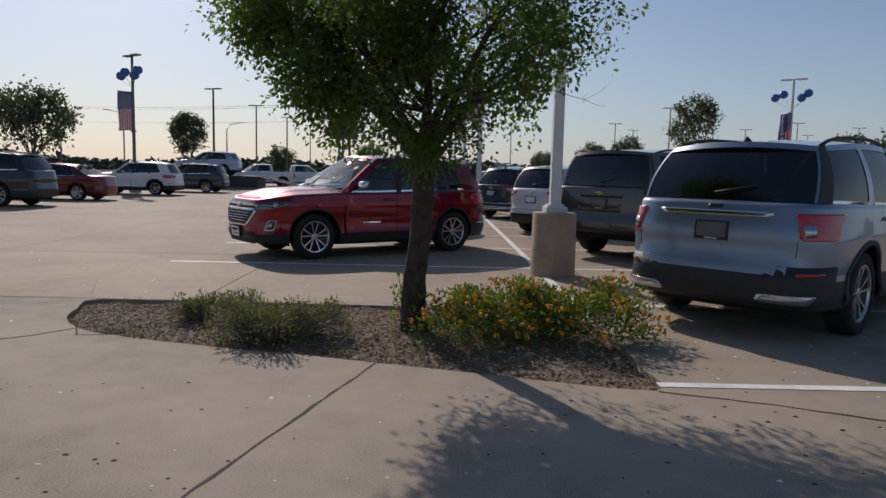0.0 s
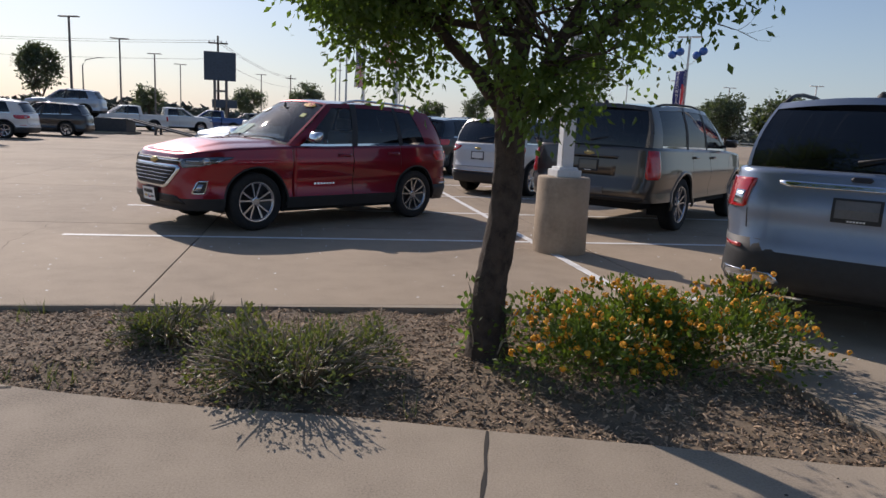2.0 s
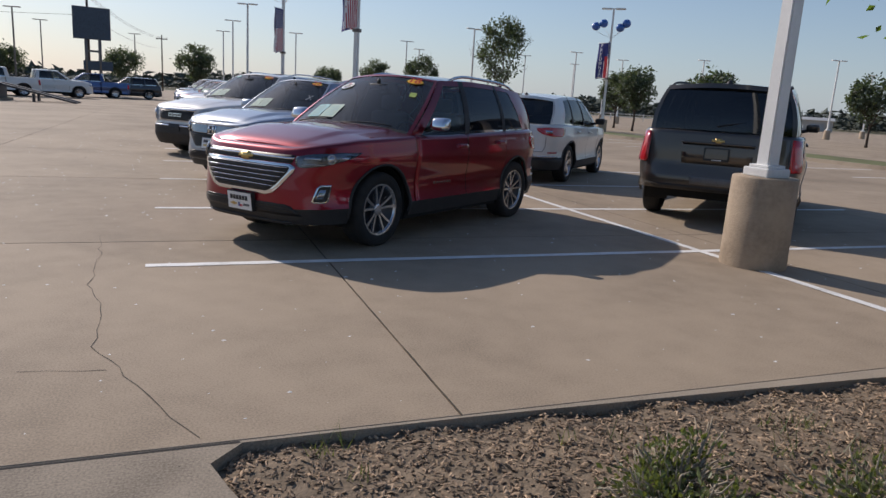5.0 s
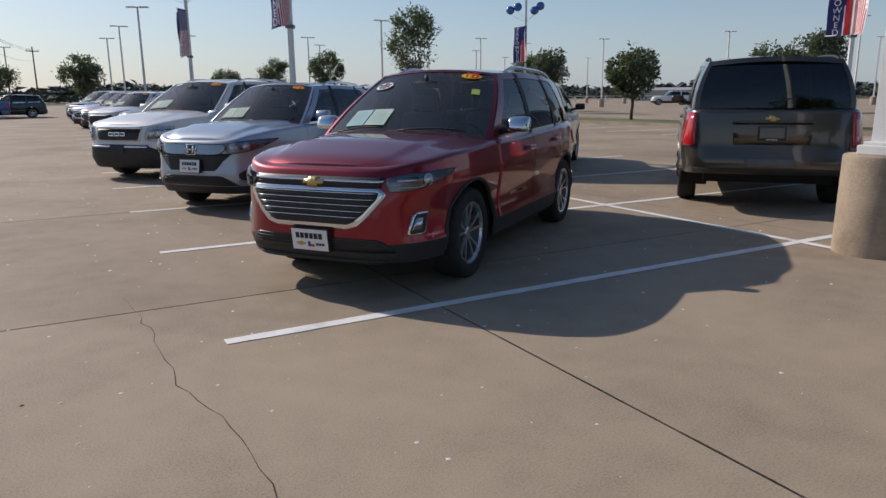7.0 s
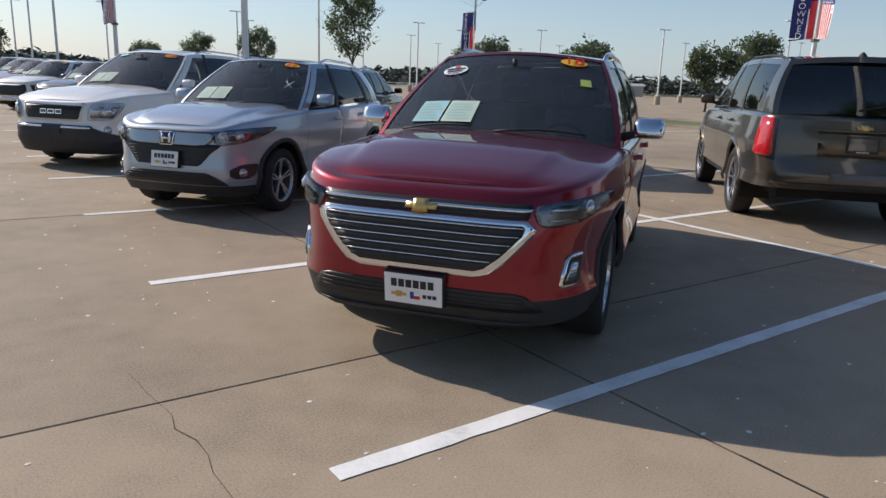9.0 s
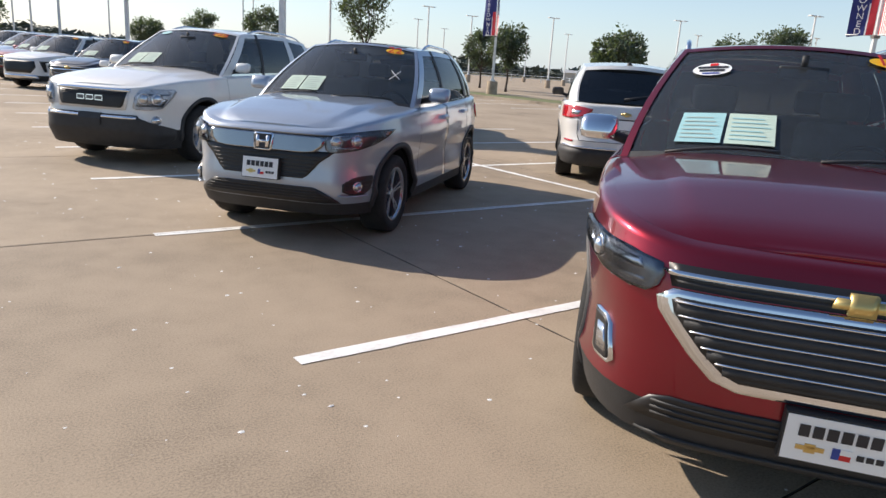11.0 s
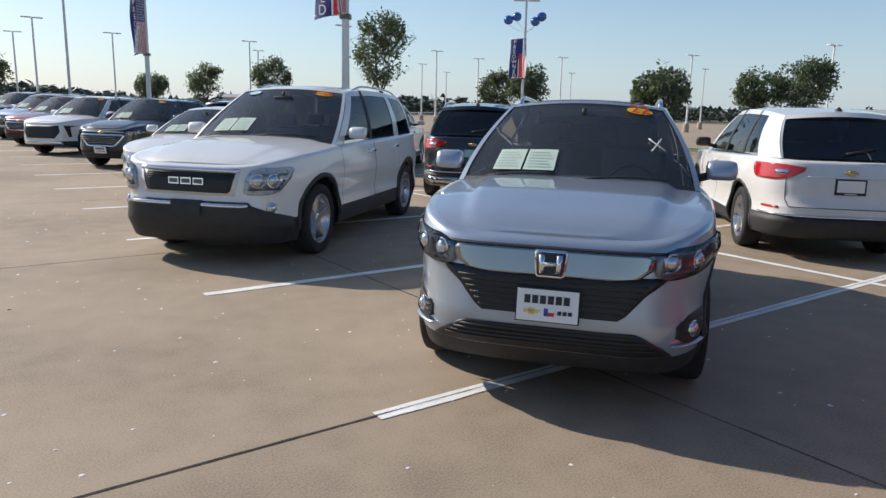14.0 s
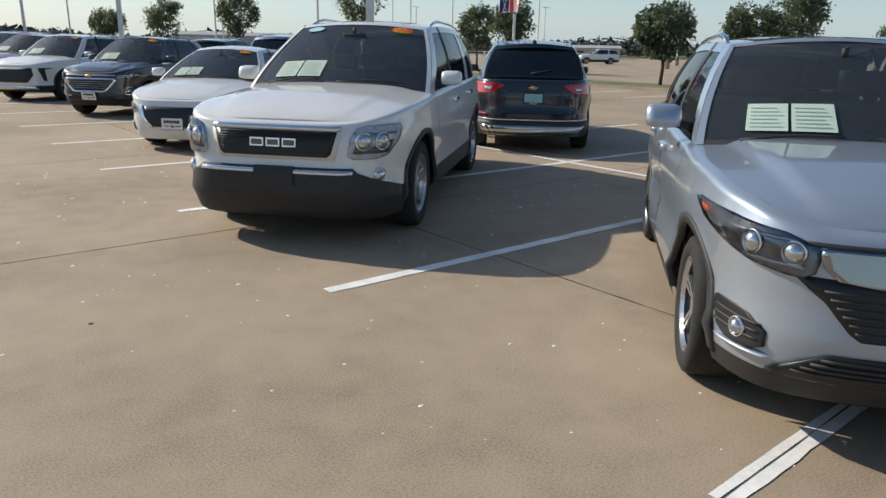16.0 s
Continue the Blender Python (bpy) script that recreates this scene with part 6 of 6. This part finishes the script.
for k, (x, y) in enumerate(((-13.5, 44.0), (-13.6, 57.0), (-13.7, 71.0), (-13.6, 85.0), (-4.6, 96.0))):
    light_pole(x, y, 7.5, dark=True, seed=k)

# ---- billboard, utility poles and wires ----
bb = thing("billboard", "dark blank billboard on two steel posts", "billboard", pose(-7.2, 72.0, 0, 0, 0, 6))
for xx in (-0.6, 0.6):
    V, F = tube([(xx, 0, 0), (xx, 0, 6.9)], [0.16, 0.16], 8); mesh("post", V, F, POLE_DARK, bb)
bm = bmesh.new(); box(bm, -1.7, 1.6, -0.2, 0.2, 5.2, 8.2, 0.03); part("board", bm, SIGN, bb)
bm = bmesh.new(); box(bm, -0.9, 1.7, -0.12, 0.12, 2.3, 3.2, 0.02); part("small_board", bm, SIGN, bb)
bm = bmesh.new(); box(bm, -0.6, 0.6, -0.05, 0.05, 4.0, 4.2); part("cross_beam", bm, POLE_DARK, bb)
util = []
for x, y, h in ((-8.2, 78.0, 10.5), (-75.0, 100.0, 11.5), (-2.2, 150.0, 11.0)):
    u = thing("utility_pole", "weathered timber utility pole with a crossarm", "utility pole", pose(x, y, 0))
    V, F = tube([(0, 0, 0), (0, 0, h)], [0.16, 0.11], 8); mesh("pole", V, F, BARK, u)
    bm = bmesh.new(); box(bm, -1.1, 1.1, -0.06, 0.06, h - 0.9, h - 0.75); part("crossarm", bm, BARK, u)
    for xx in (-0.95, -0.4, 0.4, 0.95):
        V, F = lathe([(0.06, 0), (0.08, 0.06), (0.04, 0.14), (0.07, 0.2), (0.001, 0.24)], 8)
        o = mesh("insulator", V, F, POLE_WHITE, u); o.location = (xx, 0, h - 0.75)
    util.append((x, y, h))
for dz in (-0.5, -0.75, -2.6):
    for a, b in ((0, 1), (0, 2)):
        A, B = util[a], util[b]
        pts = [(A[0] + (B[0] - A[0]) * f, A[1] + (B[1] - A[1]) * f, A[2] + (B[2] - A[2]) * f + dz - 4 * 0.8 * f * (1 - f)) for f in np.linspace(0, 1, 17)]
        V, F = tube(pts, [0.022] * 17, 4)
        tagged(mesh("overhead_wire", V, F, POLE_DARK), "thin dark overhead wire between utility poles", "wire")
for x, y, h, d in ((-33, 72, 8.0, 1), (-42, 75, 7.5, 1), (-24, 82, 7.5, -1)):
    t = thing("road_lamp", "slim road lamp with a curved arm", "street lamp", pose(x, y, 0))
    V, F = tube([(0, 0, 0), (0, 0, h - 1), (-0.4 * d, 0, h - 0.3), (-1.8 * d, 0, h)], [0.1, 0.07, 0.05, 0.04], 6); mesh("post", V, F, POLE_DARK, t)
    bm = bmesh.new(); box(bm, -2.3 * d if d > 0 else 1.7, -1.7 * d if d > 0 else 2.3, -0.12, 0.12, h - 0.04, h + 0.06, 0.02); part("lamp_head", bm, POLE_DARK, t)

# ---- grass islands, far trees, woods, buildings ----
def island(name, x0, x1, y0, y1):
    V = [(x0, y0), (x1, y0), (x1, y1), (x0, y1)]
    loop = smooth_loop_free(V)
    n = len(loop)
    top = [(x, y, 0.13) for x, y in loop]
    cx, cy = (x0 + x1) / 2, (y0 + y1) / 2
    ins = [(cx + (x - cx) * (1 - 0.3 / (x1 - x0)), cy + (y - cy) * (1 - 0.3 / (y1 - y0)), 0.13) for x, y in loop]
    bot = [(x, y, -0.02) for x, y in loop]
    F = [(i, (i + 1) % n, n + (i + 1) % n, n + i) for i in range(n)] + [(n + i, n + (i + 1) % n, 2 * n + (i + 1) % n, 2 * n + i) for i in range(n)]
    isl = thing(name, "grass island with a concrete kerb", "traffic island", pose(0, 0, 0), kind="structure")
    mesh("kerb", bot + top + ins, F, CONCRETE_WALK, isl, smooth=False)
    G = [(x, y, 0.125) for x, y, _ in ins] + [(cx, cy, 0.16)]
    mesh("turf", G, [(i, (i + 1) % n, n) for i in range(n)], GRASS, isl)
def smooth_loop_free(pts):
    (x0, y0), (x1, _), (_, y1) = pts[0], pts[1], pts[2]
    r = min(x1 - x0, y1 - y0) * 0.45
    out = []
    for cx, cy, a0 in ((x1 - r, y1 - r, 0), (x0 + r, y1 - r, 90), (x0 + r, y0 + r, 180), (x1 - r, y0 + r, 270)):
        for k in range(7):
            a = radians(a0 + 15 * k)
            out.append((cx + r * math.cos(a), cy + r * math.sin(a)))
    return out
island("grass_island", 23.2, 26.6, 8.0, 40.0)
island("grass_island", 22.8, 26.2, 44.0, 92.0)
island("grass_island", -17.5, -8.5, 36.5, 44.5)
TREES = [(25.3, 22.8, 3.4, 1.25, 21), (24.3, 45.6, 7.0, 1.9, 22), (24.3, 65.0, 5.2, 1.7, 23), (24.3, 84.0, 5.1, 2.2, 24), (37.0, 48.0, 4.3, 1.5, 25), (45.9, 30.0, 4.3, 1.7, 26), (47.2, 27.5, 4.9, 2.1, 27), (88.0, 34.0, 4.8, 3.0, 28), (92.0, 30.0, 4.4, 2.6, 29), (-18.8, 29.0, 4.9, 2.5, 30), (-15.8, 45.0, 5.0, 1.4, 31), (2.0, 66.0, 4.4, 1.8, 32), (-5.4, 86.0, 4.2, 3.2, 33), (-15, 74, 3.6, 2.0, 34), (34, 41, 4.2, 1.6, 35), (17.5, 80, 4.0, 1.6, 36)]
for x, y, h, r, sd_ in TREES:
    h *= 1.12
    r *= 0.93
    clear = h * 0.34
    tree("lot_tree", "small green tree in full leaf on the lot", x, y, h, r, clear + (h - clear) * 0.53, 0.07 + 0.01 * r, clear, sd_, 0.19 + 0.03 * r, 4000, LEAF_FAR_HAZED, (h - clear) * 0.52 / r, (0, 0), 0.85)
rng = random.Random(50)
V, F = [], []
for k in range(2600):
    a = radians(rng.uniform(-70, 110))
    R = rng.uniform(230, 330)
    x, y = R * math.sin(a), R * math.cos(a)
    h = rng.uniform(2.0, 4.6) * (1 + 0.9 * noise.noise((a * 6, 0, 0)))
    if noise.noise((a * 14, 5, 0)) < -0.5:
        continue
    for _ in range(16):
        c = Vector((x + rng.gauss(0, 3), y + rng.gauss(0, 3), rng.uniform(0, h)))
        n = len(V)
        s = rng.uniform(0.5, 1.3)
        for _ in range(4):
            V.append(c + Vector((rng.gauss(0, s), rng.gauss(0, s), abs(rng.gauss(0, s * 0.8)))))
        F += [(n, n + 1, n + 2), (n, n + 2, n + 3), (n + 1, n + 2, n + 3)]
tagged(mesh("far_woods", V, F, WOODS_HAZED, smooth=False), "low line of grey-green woods, haze put into the colour", "woods", kind="stuff")
def hall(x, y, w, d, h, rot, roof_h):
    t = thing("far_building", "long low tan industrial hall with a pale roof", "building", pose(x, y, 0, 0, 0, rot))
    bm = bmesh.new(); box(bm, -w / 2, w / 2, -d / 2, d / 2, -0.1, h); part("wall", bm, WALL_TAN, t)
    mesh("roof", [(-w / 2 - 0.3, -d / 2 - 0.3, h), (w / 2 + 0.3, -d / 2 - 0.3, h), (w / 2 + 0.3, d / 2 + 0.3, h), (-w / 2 - 0.3, d / 2 + 0.3, h), (-w / 2 - 0.3, 0, h + roof_h), (w / 2 + 0.3, 0, h + roof_h)], [(0, 1, 5, 4), (2, 3, 4, 5), (0, 4, 3), (1, 2, 5)], ROOF_GREY, t, smooth=False)
    for k in range(int(w // 6)):
        bm = bmesh.new(); box(bm, -w / 2 + 2 + k * 6, -w / 2 + 4.4 + k * 6, -d / 2 - 0.06, -d / 2 + 0.02, 0.1, min(2.6, h - 0.6)); part("shutter", bm, DECK if k % 2 else ROOF_GREY, t)
hall(170, 70, 30, 16, 3.0, -68, 1.2)
hall(120, 108, 18, 10, 2.2, -48, 0.6)
hall(70, 170, 26, 12, 3.4, -25, 0.8)
for k, (x, y, hd, bp, pr) in enumerate(((92, 41, 150, WHITE, 0), (86, 34, 150, WINE, LARGE), (84, 30, 150, WHITE, 0), (70, 62, 140, WHITE, LARGE), (98, 48, 150, CHARCOAL, LARGE))):
    if pr:
        vehicle("far_car", ("white", "wine red", "white", "white", "charcoal")[k] + " vehicle parked far across the lot", x, y, hd, pr, bp, detail=0)
    else:
        pickup("white pick-up parked far across the lot", x, y, hd, bp)
# rail fence at the far edge of the lot
fence = thing("rail_fence", "pale two-rail fence along the far edge of the lot", "fence", pose(0, 0, 0))
fp = [(20 + 6 * k, 118 - 1.6 * k, 0) for k in range(16)]
for x, y, _ in fp:
    V, F = tube([(x, y, 0), (x, y, 1.2)], [0.07, 0.07], 6); mesh("post", V, F, POLE_WHITE, fence)
for zz in (0.6, 1.1):
    V, F = tube([(x, y, zz) for x, y, _ in fp], [0.05] * len(fp), 5); mesh("rail", V, F, POLE_WHITE, fence)
